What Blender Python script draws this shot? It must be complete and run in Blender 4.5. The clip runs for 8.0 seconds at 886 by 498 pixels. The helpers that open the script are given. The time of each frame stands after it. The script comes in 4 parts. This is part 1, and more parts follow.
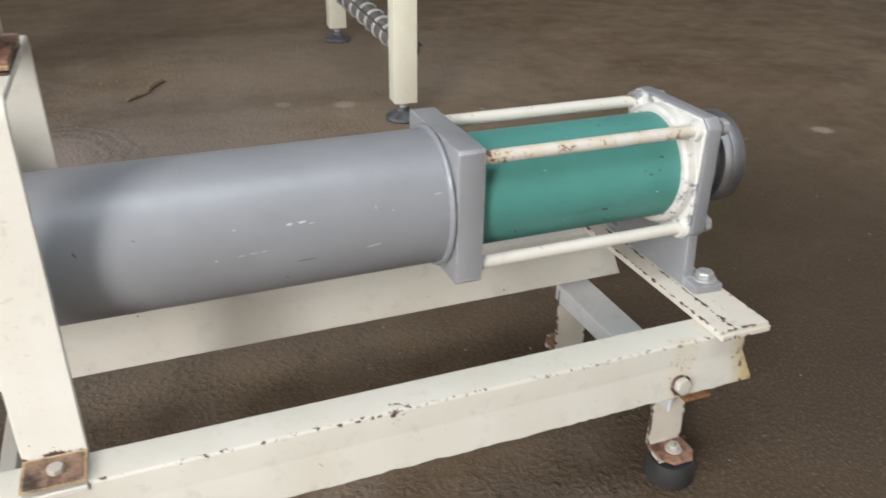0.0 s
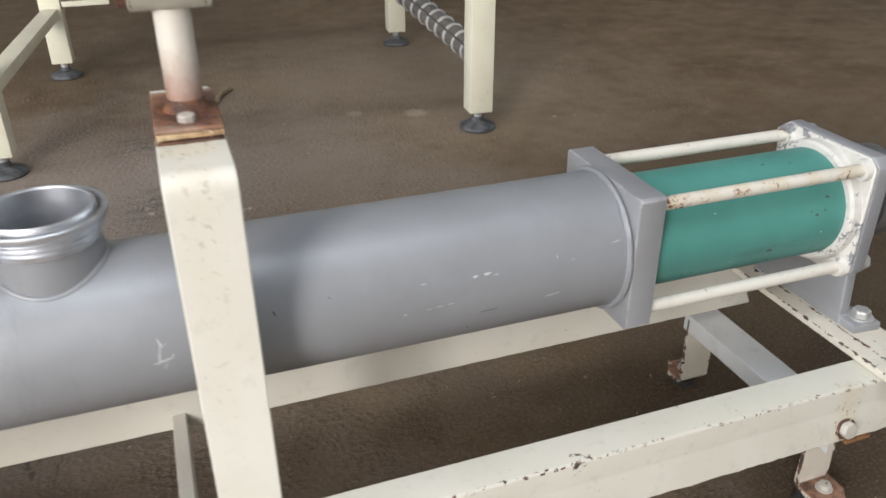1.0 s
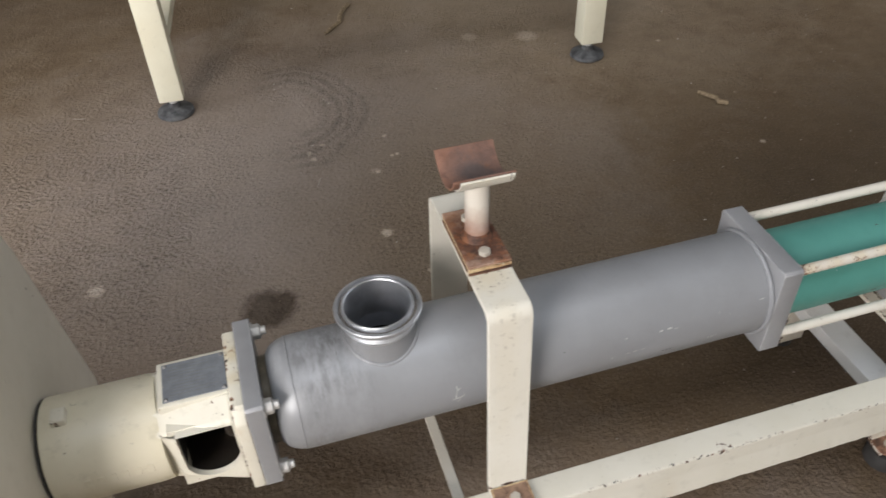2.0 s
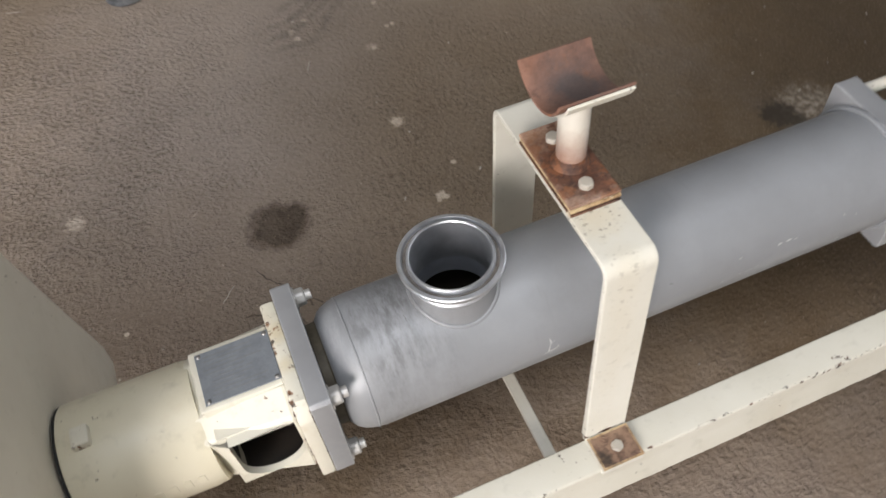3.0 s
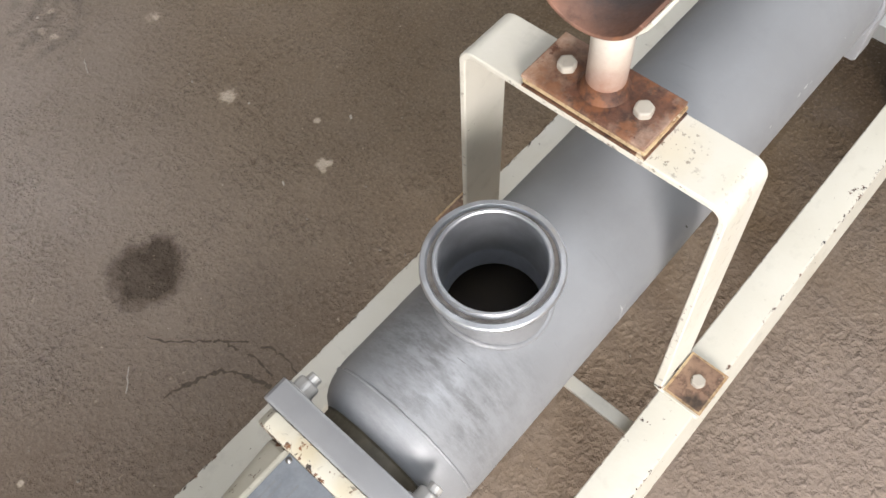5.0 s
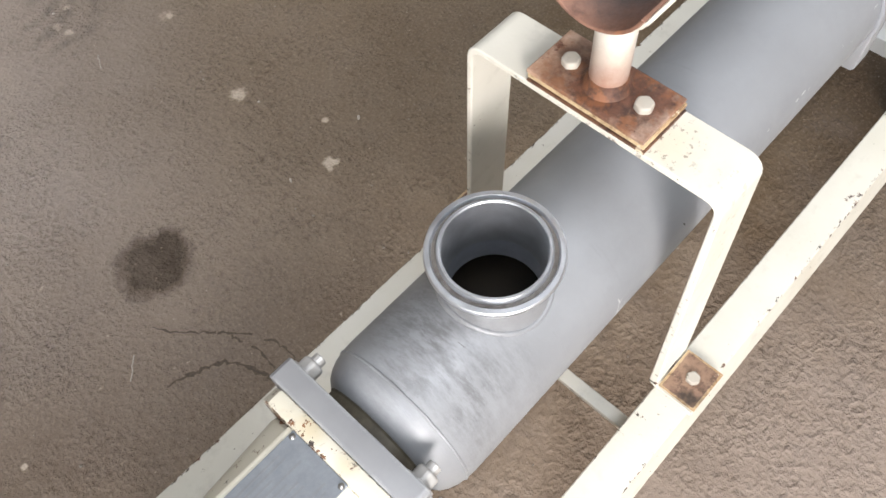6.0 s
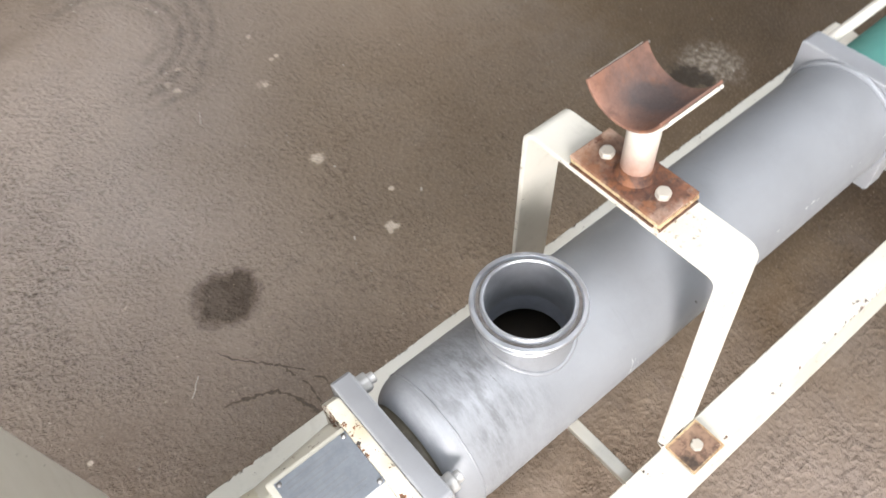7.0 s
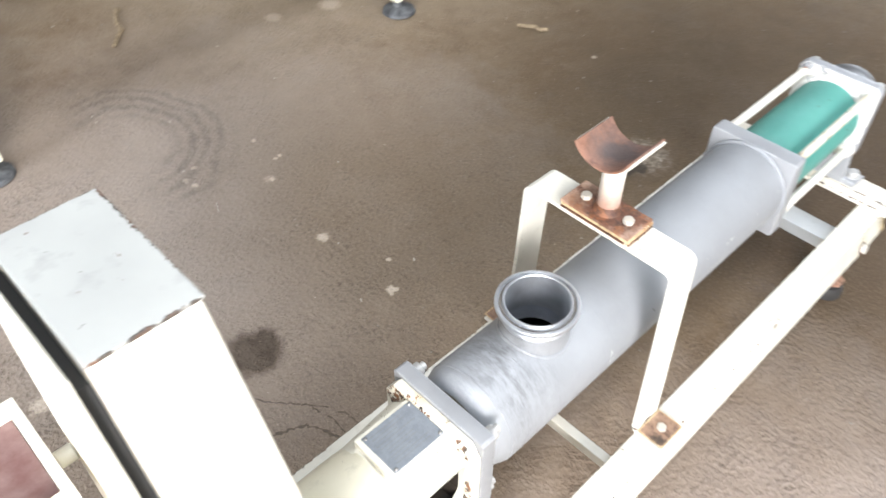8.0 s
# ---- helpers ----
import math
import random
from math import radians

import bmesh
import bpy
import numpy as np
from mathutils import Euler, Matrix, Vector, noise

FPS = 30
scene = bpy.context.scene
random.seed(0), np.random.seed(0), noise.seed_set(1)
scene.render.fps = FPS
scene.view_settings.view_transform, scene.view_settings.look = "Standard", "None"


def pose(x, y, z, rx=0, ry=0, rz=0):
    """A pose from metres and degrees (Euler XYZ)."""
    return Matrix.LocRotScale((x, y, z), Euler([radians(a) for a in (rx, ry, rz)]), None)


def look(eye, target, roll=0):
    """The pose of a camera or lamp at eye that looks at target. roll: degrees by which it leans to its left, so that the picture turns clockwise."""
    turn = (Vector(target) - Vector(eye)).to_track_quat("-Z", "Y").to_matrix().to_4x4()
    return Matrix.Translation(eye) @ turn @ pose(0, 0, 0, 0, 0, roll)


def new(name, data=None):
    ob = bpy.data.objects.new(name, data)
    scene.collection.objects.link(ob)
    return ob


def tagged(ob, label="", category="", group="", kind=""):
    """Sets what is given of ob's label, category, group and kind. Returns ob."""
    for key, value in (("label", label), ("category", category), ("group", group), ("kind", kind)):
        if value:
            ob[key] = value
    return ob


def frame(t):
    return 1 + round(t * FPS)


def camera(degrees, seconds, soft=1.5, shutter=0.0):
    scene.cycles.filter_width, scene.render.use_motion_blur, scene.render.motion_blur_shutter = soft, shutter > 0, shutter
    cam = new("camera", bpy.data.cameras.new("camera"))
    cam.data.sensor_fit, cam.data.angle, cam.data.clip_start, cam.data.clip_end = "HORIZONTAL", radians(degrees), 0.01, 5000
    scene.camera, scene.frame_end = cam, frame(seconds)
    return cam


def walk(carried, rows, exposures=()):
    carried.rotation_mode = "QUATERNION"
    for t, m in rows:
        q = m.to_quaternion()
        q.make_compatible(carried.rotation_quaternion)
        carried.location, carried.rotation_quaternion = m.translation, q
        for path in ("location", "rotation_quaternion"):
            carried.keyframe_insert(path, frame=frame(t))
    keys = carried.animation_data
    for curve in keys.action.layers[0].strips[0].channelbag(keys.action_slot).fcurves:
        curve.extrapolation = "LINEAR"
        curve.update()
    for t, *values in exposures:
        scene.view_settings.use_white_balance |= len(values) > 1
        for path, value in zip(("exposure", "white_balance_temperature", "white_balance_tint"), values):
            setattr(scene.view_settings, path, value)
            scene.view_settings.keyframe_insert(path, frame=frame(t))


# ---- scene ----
# ---------------------------------------------------------------- camera and its walk
cam = camera(58.7, 8.0, soft=1.55, shutter=0.4)
PATH = [
    (0, (0.113, -0.693, 0.664), (0.764, 0.959, -0.256), 0.8),
    (0.5, (0.065, -0.667, 0.67), (0.654, 1.026, -0.218), 0.6),
    (1, (-0.012, -0.612, 0.708), (0.587, 1.046, -0.236), -0.1),
    (1.5, (-0.107, -0.638, 0.91), (0.442, 0.848, -0.311), -1.6),
    (2, (-0.214, -0.624, 1.079), (0.192, 0.829, -0.235), -2.1),
    (2.2, (-0.222, -0.602, 1.082), (0.161, 0.824, -0.266), -3.1),
    (3.3, (-0.261, -0.318, 0.987), (0.158, 0.743, -0.656), -9.1),
    (3.5, (-0.259, -0.267, 0.963), (0.259, 0.738, -0.687), -10.1),
    (4, (-0.288, -0.193, 0.933), (0.348, 0.607, -0.786), -7.5),
    (4.5, (-0.296, -0.169, 0.926), (0.328, 0.586, -0.818), -9.0),
    (5, (-0.305, -0.162, 0.922), (0.338, 0.571, -0.825), -7.8),
    (6.3, (-0.332, -0.18, 0.937), (0.333, 0.603, -0.779), -6.0),
    (6.5, (-0.341, -0.181, 0.957), (0.333, 0.635, -0.741), -5.6),
    (7, (-0.382, -0.24, 1.008), (0.324, 0.717, -0.6), -4.1),
    (7.5, (-0.452, -0.303, 1.076), (0.298, 0.782, -0.428), -2.4),
    (8, (-0.61, -0.348, 1.136), (0.372, 0.664, -0.284), 0.0),
]
EXPOSURES = [(0.0, 0.03, 6400, 12), (1.0, -0.08, 6450, 12), (1.5, -0.19, 6500, 12), (2.0, -0.32, 6650, 13), (3.5, 0.05, 6650, 13), (4.5, 0.31, 6650, 13), (5.0, 0.33, 6650, 13),
             (6.5, 0.64, 6500, 13), (7.0, 0.77, 6450, 13), (7.5, 0.94, 6350, 12), (8.0, 1.03, 6300, 11)]
walk(cam, [(t, look(eye, target, roll)) for t, eye, target, roll in PATH], EXPOSURES)

# ---------------------------------------------------------------- daylight
world = bpy.data.worlds.new("sky")
scene.world = world
world.use_nodes = True
sky = world.node_tree.nodes.new("ShaderNodeTexSky")
sky.sky_type, sky.sun_disc = "NISHITA", False
sky.sun_elevation, sky.sun_rotation = radians(40), radians(220)
world.node_tree.links.new(sky.outputs["Color"], world.node_tree.nodes["Background"].inputs["Color"])
world.node_tree.nodes["Background"].inputs["Strength"].default_value = 0.12


def opening_light(name, eye, target, width, height, watts, colour):
    data = bpy.data.lights.new(name, "AREA")
    data.shape, data.size, data.size_y, data.energy, data.color = "RECTANGLE", width, height, watts, colour
    ob = new(name, data)
    ob.matrix_world = look(eye, target)
    return ob


opening_light("south_window_daylight", (-2.30, -2.62, 1.85), (-2.30, 0.0, 1.85), 1.30, 1.8, 235, (1.0, 0.965, 0.93))
opening_light("west_gate_daylight", (-4.9, -0.50, 1.7), (0.0, -0.50, 1.7), 3.0, 2.6, 230, (0.85, 0.92, 1.0))
# unseen east window, added as fill for faces turned to +x
opening_light("east_window_fill", (8.9, 0.5, 1.9), (0.0, 0.5, 1.0), 5.0, 2.2, 135, (0.95, 0.98, 1.0))
# unseen roof opening, added as soft fill from above
opening_light("roof_opening_fill", (-0.8, -1.55, 5.5), (-0.8, -1.55, 0), 5.0, 1.8, 172, (0.90, 0.955, 1.0))

# ---------------------------------------------------------------- materials


class Mat:
    """A node material with short helpers."""

    def __init__(self, name, rough=0.5, metal=0.0, coord="Object"):
        self.m = bpy.data.materials.new(name)
        self.m.use_nodes = True
        self.t = self.m.node_tree
        self.b = self.t.nodes["Principled BSDF"]
        self.b.inputs["Roughness"].default_value = rough
        self.b.inputs["Metallic"].default_value = metal
        self.co = self.node("ShaderNodeTexCoord").outputs[coord]

    def node(self, kind, **props):
        n = self.t.nodes.new(kind)
        for k, v in props.items():
            if k == "operation":
                n.operation = v
            elif k == "data_type":
                n.data_type = v
            elif k == "blend_type":
                n.blend_type = v
        return n

    def put(self, socket, value):
        if isinstance(value, bpy.types.NodeSocket):
            self.t.links.new(value, socket)
        else:
            socket.default_value = value

    def noise(self, scale, detail=4.0, rough=0.55, stretch=None, distort=0.0):
        n = self.node("ShaderNodeTexNoise")
        n.inputs["Scale"].default_value, n.inputs["Detail"].default_value = scale, detail
        n.inputs["Roughness"].default_value, n.inputs["Distortion"].default_value = rough, distort
        co = self.co
        if stretch:
            mp = self.node("ShaderNodeMapping")
            mp.inputs["Scale"].default_value = stretch
            self.put(mp.inputs["Vector"], co)
            co = mp.outputs["Vector"]
        self.put(n.inputs["Vector"], co)
        return n.outputs["Fac"]

    def ramp(self, value, lo, hi, a=0.0, b=1.0):
        n = self.node("ShaderNodeMapRange")
        n.clamp = True
        for key, v in (("Value", value), ("From Min", lo), ("From Max", hi), ("To Min", a), ("To Max", b)):
            self.put(n.inputs[key], v)
        return n.outputs["Result"]

    def math(self, op, a, b=0.0):
        n = self.node("ShaderNodeMath", operation=op)
        self.put(n.inputs[0], a)
        self.put(n.inputs[1], b)
        return n.outputs[0]

    def mix(self, fac, a, b, blend="MIX"):
        n = self.node("ShaderNodeMix", data_type="RGBA", blend_type=blend)
        self.put(n.inputs[0], fac)
        self.put(n.inputs[6], a if isinstance(a, bpy.types.NodeSocket) else (*a, 1))
        self.put(n.inputs[7], b if isinstance(b, bpy.types.NodeSocket) else (*b, 1))
        return n.outputs[2]

    def edges(self, radius):
        """1 on worn edges, 0 on flats."""
        bev = self.node("ShaderNodeBevel")
        bev.samples = 4
        bev.inputs["Radius"].default_value = radius
        geo = self.node("ShaderNodeNewGeometry")
        dot = self.node("ShaderNodeVectorMath", operation="DOT_PRODUCT")
        self.put(dot.inputs[0], bev.outputs["Normal"])
        self.put(dot.inputs[1], geo.outputs["Normal"])
        return self.ramp(dot.outputs["Value"], 0.992, 0.93)

    def along(self, lines, seed_scale=115):
        """1 in ragged chips along edges: (axis, place, width) or (axis, place, axis, place, width)."""
        sep = self.node("ShaderNodeSeparateXYZ")
        self.put(sep.inputs[0], self.co)
        rag = self.math("MULTIPLY", self.ramp(self.noise(seed_scale, 5, 0.72), 0.46, 0.62), self.ramp(self.noise(15, 3), 0.36, 0.50))
        best = None
        for line in lines:
            pairs, width = line[:-1], line[-1]
            d = None
            for axis, place in zip(pairs[0::2], pairs[1::2]):
                one = self.math("ABSOLUTE", self.math("SUBTRACT", sep.outputs[axis.upper()], place))
                d = one if d is None else self.math("ADD", d, one)
            hit_ = self.ramp(self.math("SUBTRACT", self.math("MULTIPLY", rag, width), d), -0.0001, 0.0003)
            best = hit_ if best is None else self.math("MAXIMUM", best, hit_)
        return best

    def spot(self, x, y, r, soft=0.3, wobble=None, amount=0.0, squash=1.0):
        """1 inside an uneven round patch on the ground about (x, y)."""
        mp = self.node("ShaderNodeMapping")
        mp.inputs["Location"].default_value = (-x / r, -y / r * squash, 0)
        mp.inputs["Scale"].default_value = (1 / r, squash / r, 0)
        self.put(mp.inputs["Vector"], self.co)
        ln = self.node("ShaderNodeVectorMath", operation="LENGTH")
        self.put(ln.inputs[0], mp.outputs["Vector"])
        d = ln.outputs["Value"]
        if wobble is not None:
            d = self.math("ADD", d, self.math("MULTIPLY", self.math("SUBTRACT", wobble, 0.5), amount))
        return self.ramp(d, 1.0 + soft, 1.0 - soft), d

    def bump(self, height, strength, distance=0.001):
        n = self.node("ShaderNodeBump")
        n.inputs["Strength"].default_value, n.inputs["Distance"].default_value = strength, distance
        self.put(n.inputs["Height"], height)
        self.put(self.b.inputs["Normal"], n.outputs["Normal"])

    def done(self, colour=None, rough=None, metal=None):
        for key, v in (("Base Color", colour), ("Roughness", rough), ("Metallic", metal)):
            if v is not None:
                self.put(self.b.inputs[key], v if not isinstance(v, tuple) else (*v, 1))
        return self.m


def paint(name, base, shade, chip=0.0, rust=(0.11, 0.05, 0.026), dark=(0.045, 0.036, 0.03), speck=0.0, rough=0.42, grime=0.35, lines=(), stains=(), chip_scale=115):
    """Brushed oil paint on steel, with grime, specks and chips that bare dark, rusty metal."""
    m = Mat(name, rough)
    big, mid, fine = m.noise(9, 4), m.noise(45, 5, 0.65), m.noise(260, 3)
    col = m.mix(m.ramp(big, 0.35, 0.7), base, shade)
    col = m.mix(m.math("MULTIPLY", m.ramp(mid, 0.56, 0.75), grime), col, tuple(c * 0.62 for c in shade))
    stain = m.math("MULTIPLY", m.ramp(m.noise(17, 5, 0.7), 0.60, 0.74), 0.35 * speck)
    col = m.mix(stain, col, (0.42, 0.27, 0.12))
    bare = m.ramp(m.math("ADD", m.noise(130, 5, 0.65), m.math("MULTIPLY", big, 0.25)), 0.835 - 0.06 * speck, 0.85 - 0.06 * speck)
    if lines:
        bare = m.math("MAXIMUM", bare, m.along(lines, chip_scale))
    if chip:
        patch = m.math("MULTIPLY", m.ramp(m.noise(14, 3), 0.66 - chip, 0.72 - chip), m.ramp(m.noise(80, 5, 0.7), 0.53, 0.55))
        bare = m.math("MAXIMUM", bare, patch)
    for x, y, r, k in stains:
        halo, _ = m.spot(x, y, r, 0.6, m.noise(60, 4, 0.7), 1.6)
        col = m.mix(m.math("MULTIPLY", halo, 0.30 * k), col, (0.50, 0.38, 0.17))
        speckle = m.math("MULTIPLY", halo, m.ramp(m.noise(150, 4, 0.7), 0.585, 0.61))
        bare = m.math("MAXIMUM", bare, m.math("MULTIPLY", speckle, k))
    metal = m.mix(m.ramp(m.noise(110, 4), 0.42, 0.62), dark, rust)
    col = m.mix(bare, col, metal)
    m.bump(m.math("ADD", m.math("MULTIPLY", fine, 0.25), m.math("SUBTRACT", m.math("MULTIPLY", mid, 0.6), m.math("MULTIPLY", bare, 0.9))), 0.35, 0.0008)
    return m.done(col, m.ramp(m.math("ADD", mid, bare), 0.3, 1.2, rough - 0.06, rough + 0.35))


CREAM = paint("cream_paint", (0.62, 0.60, 0.535), (0.57, 0.545, 0.472), speck=0.15)
REAR_PAINT = paint("rear_rail_paint", (0.618, 0.60, 0.530), (0.568, 0.545, 0.465), lines=(("y", 0.1545, "z", 0.207, 0.0030), ("y", 0.109, "z", 0.207, 0.0010)), chip_scale=140, speck=0.15)
CREAM_WORN = paint("worn_cream_paint", (0.625, 0.607, 0.54), (0.58, 0.557, 0.48), stains=((-0.004, -0.050, 0.020, 0.75), (-0.004, -0.098, 0.012, 0.35)), lines=(("x", -0.02505, 0.0008), ("x", 0.02555, 0.0008), ("z", 0.2130, 0.004)), speck=0.0)
RAIL_PAINT = paint("chipped_rail_paint", (0.59, 0.572, 0.50), (0.54, 0.518, 0.44), lines=(("y", -0.1545, "z", 0.207, 0.0036), ("y", 0.109, "z", 0.207, 0.003), ("y", -0.1165, "z", 0.207, 0.0011), ("y", 0.1545, "z", 0.207, 0.0040), ("z", 0.1430, 0.0032), ("x", 0.692, "z", 0.150, 0.034), ("x", 0.284, "y", -0.1545, "z", 0.207, 0.024)), chip_scale=150, stains=((0.594, -0.162, 0.014, 0.8), (0.688, -0.161, 0.020, 3.0)), speck=0.25, dark=(0.03, 0.027, 0.025), rust=(0.12, 0.055, 0.03))
# pale paint with the sky's cool reflection mixed into its colour
PALE_PAINT = paint("sky_tinted_cross_member_paint", (0.62, 0.63, 0.625), (0.56, 0.565, 0.555), speck=0.1, grime=0.3)
CREAM_FLAKED = paint("flaking_cream_paint", (0.68, 0.64, 0.55), (0.56, 0.51, 0.42), lines=(("x", 0.628, "z", 0.2185, 0.003), ("y", -0.164, "z", 0.2185, 0.004), ("y", -0.166, "z", 0.2072, 0.004), ("x", 0.692, 0.004), ("x", 0.602, 0.003), ("x", 0.6485, 0.005)), speck=0.3)
CREAM_CAST = paint("cream_cast_paint", (0.66, 0.64, 0.555), (0.61, 0.58, 0.48), stains=((-0.2930, 0.020, 0.010, 1.3), (-0.2935, -0.016, 0.008, 1.0)), rust=(0.22, 0.095, 0.04), lines=(("x", -0.2866, 0.0022), ("x", -0.3015, 0.0022), ("x", -0.2995, "z", 0.407, 0.008), ("y", -0.034, "z", 0.407, 0.003), ("y", 0.036, "z", 0.407, 0.003), ("x", -0.3625, "y", -0.062, 0.004)), speck=0.7, grime=0.4)
CREAM_ROD_CLEAN = paint("rod_paint", (0.65, 0.625, 0.56), (0.60, 0.565, 0.49), chip=0.02, speck=0.5, rust=(0.22, 0.075, 0.03))
CREAM_ROD = paint("chipped_rod_paint", (0.65, 0.625, 0.56), (0.60, 0.565, 0.49), chip=0.14, stains=((0.412, -0.058, 0.014, 1.0), (0.455, -0.058, 0.010, 0.9), (0.490, -0.058, 0.009, 1.0), (0.530, -0.058, 0.012, 1.0), (0.575, -0.058, 0.008, 0.9), (0.620, -0.058, 0.012, 1.0)), speck=0.3, rust=(0.22, 0.075, 0.03))
COVER_PAINT = paint("peeling_white_paint", (0.66, 0.645, 0.60), (0.58, 0.565, 0.52), chip=0.15, speck=0.2, rust=(0.17, 0.17, 0.18), dark=(0.24, 0.245, 0.25))
GUARD_PAINT = paint("guard_cream_paint", (0.66, 0.625, 0.535), (0.62, 0.58, 0.49), speck=0.0, grime=0.15)
# guard cream greyed down: the top's weaker light is put into its colour
GUARD_TOP = paint("top_shaded_guard_paint", lines=(("x", -0.5105, 0.0028), ("y", -0.0685, 0.0022), ("y", 0.0495, 0.0022)), base=(0.345, 0.35, 0.332), shade=(0.29, 0.295, 0.282), grime=0.5)
def post_paint():
    """Cream paint with a pink rust bloom creeping up from the weld."""
    m = Mat("rust_bloomed_cream_paint", 0.45)
    sep = m.node("ShaderNodeSeparateXYZ")
    m.put(sep.inputs[0], m.co)
    wob = m.math("ADD", sep.outputs["Z"], m.math("MULTIPLY", m.math("SUBTRACT", m.noise(60, 5, 0.7), 0.5), 0.030))
    col = m.mix(m.ramp(m.noise(20, 4), 0.35, 0.7), (0.64, 0.61, 0.55), (0.58, 0.545, 0.475))
    col = m.mix(m.math("MULTIPLY", m.ramp(wob, 0.566, 0.526), 0.9), col, (0.24, 0.105, 0.065))
    m.bump(m.noise(120, 4), 0.2, 0.0006)
    return m.done(col, 0.45)


POST_PAINT = post_paint()
TABLE_CREAM = paint("table_cream_paint", (0.70, 0.67, 0.53), (0.64, 0.60, 0.46), grime=0.2)
CREAM_AGED = paint("yellowed_cast_paint", (0.64, 0.60, 0.475), (0.57, 0.525, 0.39), speck=0.4, grime=0.5, rough=0.36)


def gray_paint(name, base, shade, metallic, rough, smudges=(), worn=0.0, scuff_shine=()):
    """Aluminium-grey paint with faint mottling, streaks, scuffs and a painted bluish sheen."""
    m = Mat(name, rough, metallic)
    big, mid, fine = m.noise(7, 5), m.noise(38, 6, 0.7), m.noise(420, 2)
    col = m.mix(m.ramp(big, 0.3, 0.72), base, shade)
    streak = m.ramp(m.noise(26, 6, 0.75, stretch=(6.0, 0.5, 0.5)), 0.58, 0.75)
    patch = m.ramp(m.noise(5, 3), 0.52, 0.66)
    col = m.mix(m.math("MULTIPLY", m.math("MULTIPLY", streak, patch), 0.55), col, tuple(c * 0.45 for c in shade))
    for x, y, r, k in smudges:
        dirt, _ = m.spot(x, y, r, 0.6, m.noise(30, 6, 0.75), 2.2)
        col = m.mix(m.math("MULTIPLY", m.math("MULTIPLY", dirt, m.ramp(m.noise(55, 6, 0.75, stretch=(2.5, 0.7, 0.7)), 0.42, 0.60)), k), col, (0.085, 0.082, 0.082))
    # pale bluish streaks: scratches, and the lit shoulder's sheen put into the colour
    for x, y, r, k in scuff_shine:
        zone, _ = m.spot(x, y, r, 0.7, m.noise(18, 4, 0.7), 1.4)
        lines_ = m.ramp(m.noise(20, 6, 0.78, stretch=(3.0, 0.7, 0.7)), 0.44, 0.66)
        col = m.mix(m.math("MULTIPLY", m.math("MULTIPLY", zone, lines_), k), col, (0.52, 0.54, 0.58))
    cloud = m.noise(12, 6, 0.72)
    col = m.mix(m.math("MULTIPLY", m.ramp(cloud, 0.52, 0.72), 0.20), col, tuple(c * 0.62 for c in shade))
    col = m.mix(m.math("MULTIPLY", m.ramp(cloud, 0.46, 0.30), 0.14), col, tuple(min(1.0, c * 1.32) for c in base))
    scuff = m.ramp(m.noise(90, 5, 0.8, stretch=(0.5, 1.6, 3.0)), 0.775, 0.80)
    col = m.mix(m.math("MULTIPLY", scuff, 0.75), col, (0.62, 0.62, 0.62))
    dots = m.ramp(m.noise(150, 3, 0.6), 0.80, 0.82)
    col = m.mix(m.math("MULTIPLY", dots, 0.8), col, (0.07, 0.06, 0.055))
    if worn:
        rub = m.math("MULTIPLY", m.ramp(m.edges(0.004), 0.1, 0.5), m.ramp(m.noise(40, 5, 0.7), 0.40, 0.58))
        col = m.mix(m.math("MULTIPLY", rub, worn), col, (0.55, 0.56, 0.58))
    m.bump(m.math("ADD", m.math("MULTIPLY", mid, 0.5), m.math("MULTIPLY", fine, 0.25)), 0.22, 0.0006)
    return m.done(col, m.ramp(mid, 0.3, 0.75, rough - 0.06, rough + 0.12))


GRAY = gray_paint("grey_casing_paint", (0.282, 0.294, 0.311), (0.238, 0.247, 0.259), 0.18, 0.42,
                  ((-0.180, 0.014, 0.034, 0.60), (-0.195, -0.026, 0.026, 0.38), (-0.205, -0.058, 0.022, 0.28), (-0.150, -0.050, 0.018, 0.20)),
                  scuff_shine=((-0.215, -0.030, 0.045, 0.14), (-0.232, 0.005, 0.026, 0.34), (-0.160, -0.045, 0.026, 0.12)))
GRAY_CAST = gray_paint("grey_cast_paint", (0.33, 0.338, 0.35), (0.265, 0.272, 0.285), 0.30, 0.46, worn=0.6)


def green_paint():
    m = Mat("green_stator_paint", 0.42)
    big, mid = m.noise(8, 4), m.noise(60, 6, 0.7)
    col = m.mix(m.ramp(big, 0.32, 0.7), (0.080, 0.272, 0.234), (0.056, 0.210, 0.180))
    smear = m.ramp(m.noise(16, 6, 0.75, stretch=(0.35, 1.5, 1.5)), 0.60, 0.78)
    col = m.mix(m.math("MULTIPLY", smear, 0.50), col, (0.020, 0.065, 0.055))
    dots = m.ramp(m.noise(85, 2, 0.5), 0.775, 0.79)
    col = m.mix(dots, col, (0.015, 0.02, 0.018))
    pale = m.ramp(m.noise(110, 3, 0.6, stretch=(0.8, 1, 1.4)), 0.79, 0.80)
    col = m.mix(pale, col, (0.45, 0.5, 0.47))
    m.bump(mid, 0.25, 0.0006)
    return m.done(col, m.ramp(mid, 0.3, 0.75, 0.42, 0.60))


GREEN = green_paint()


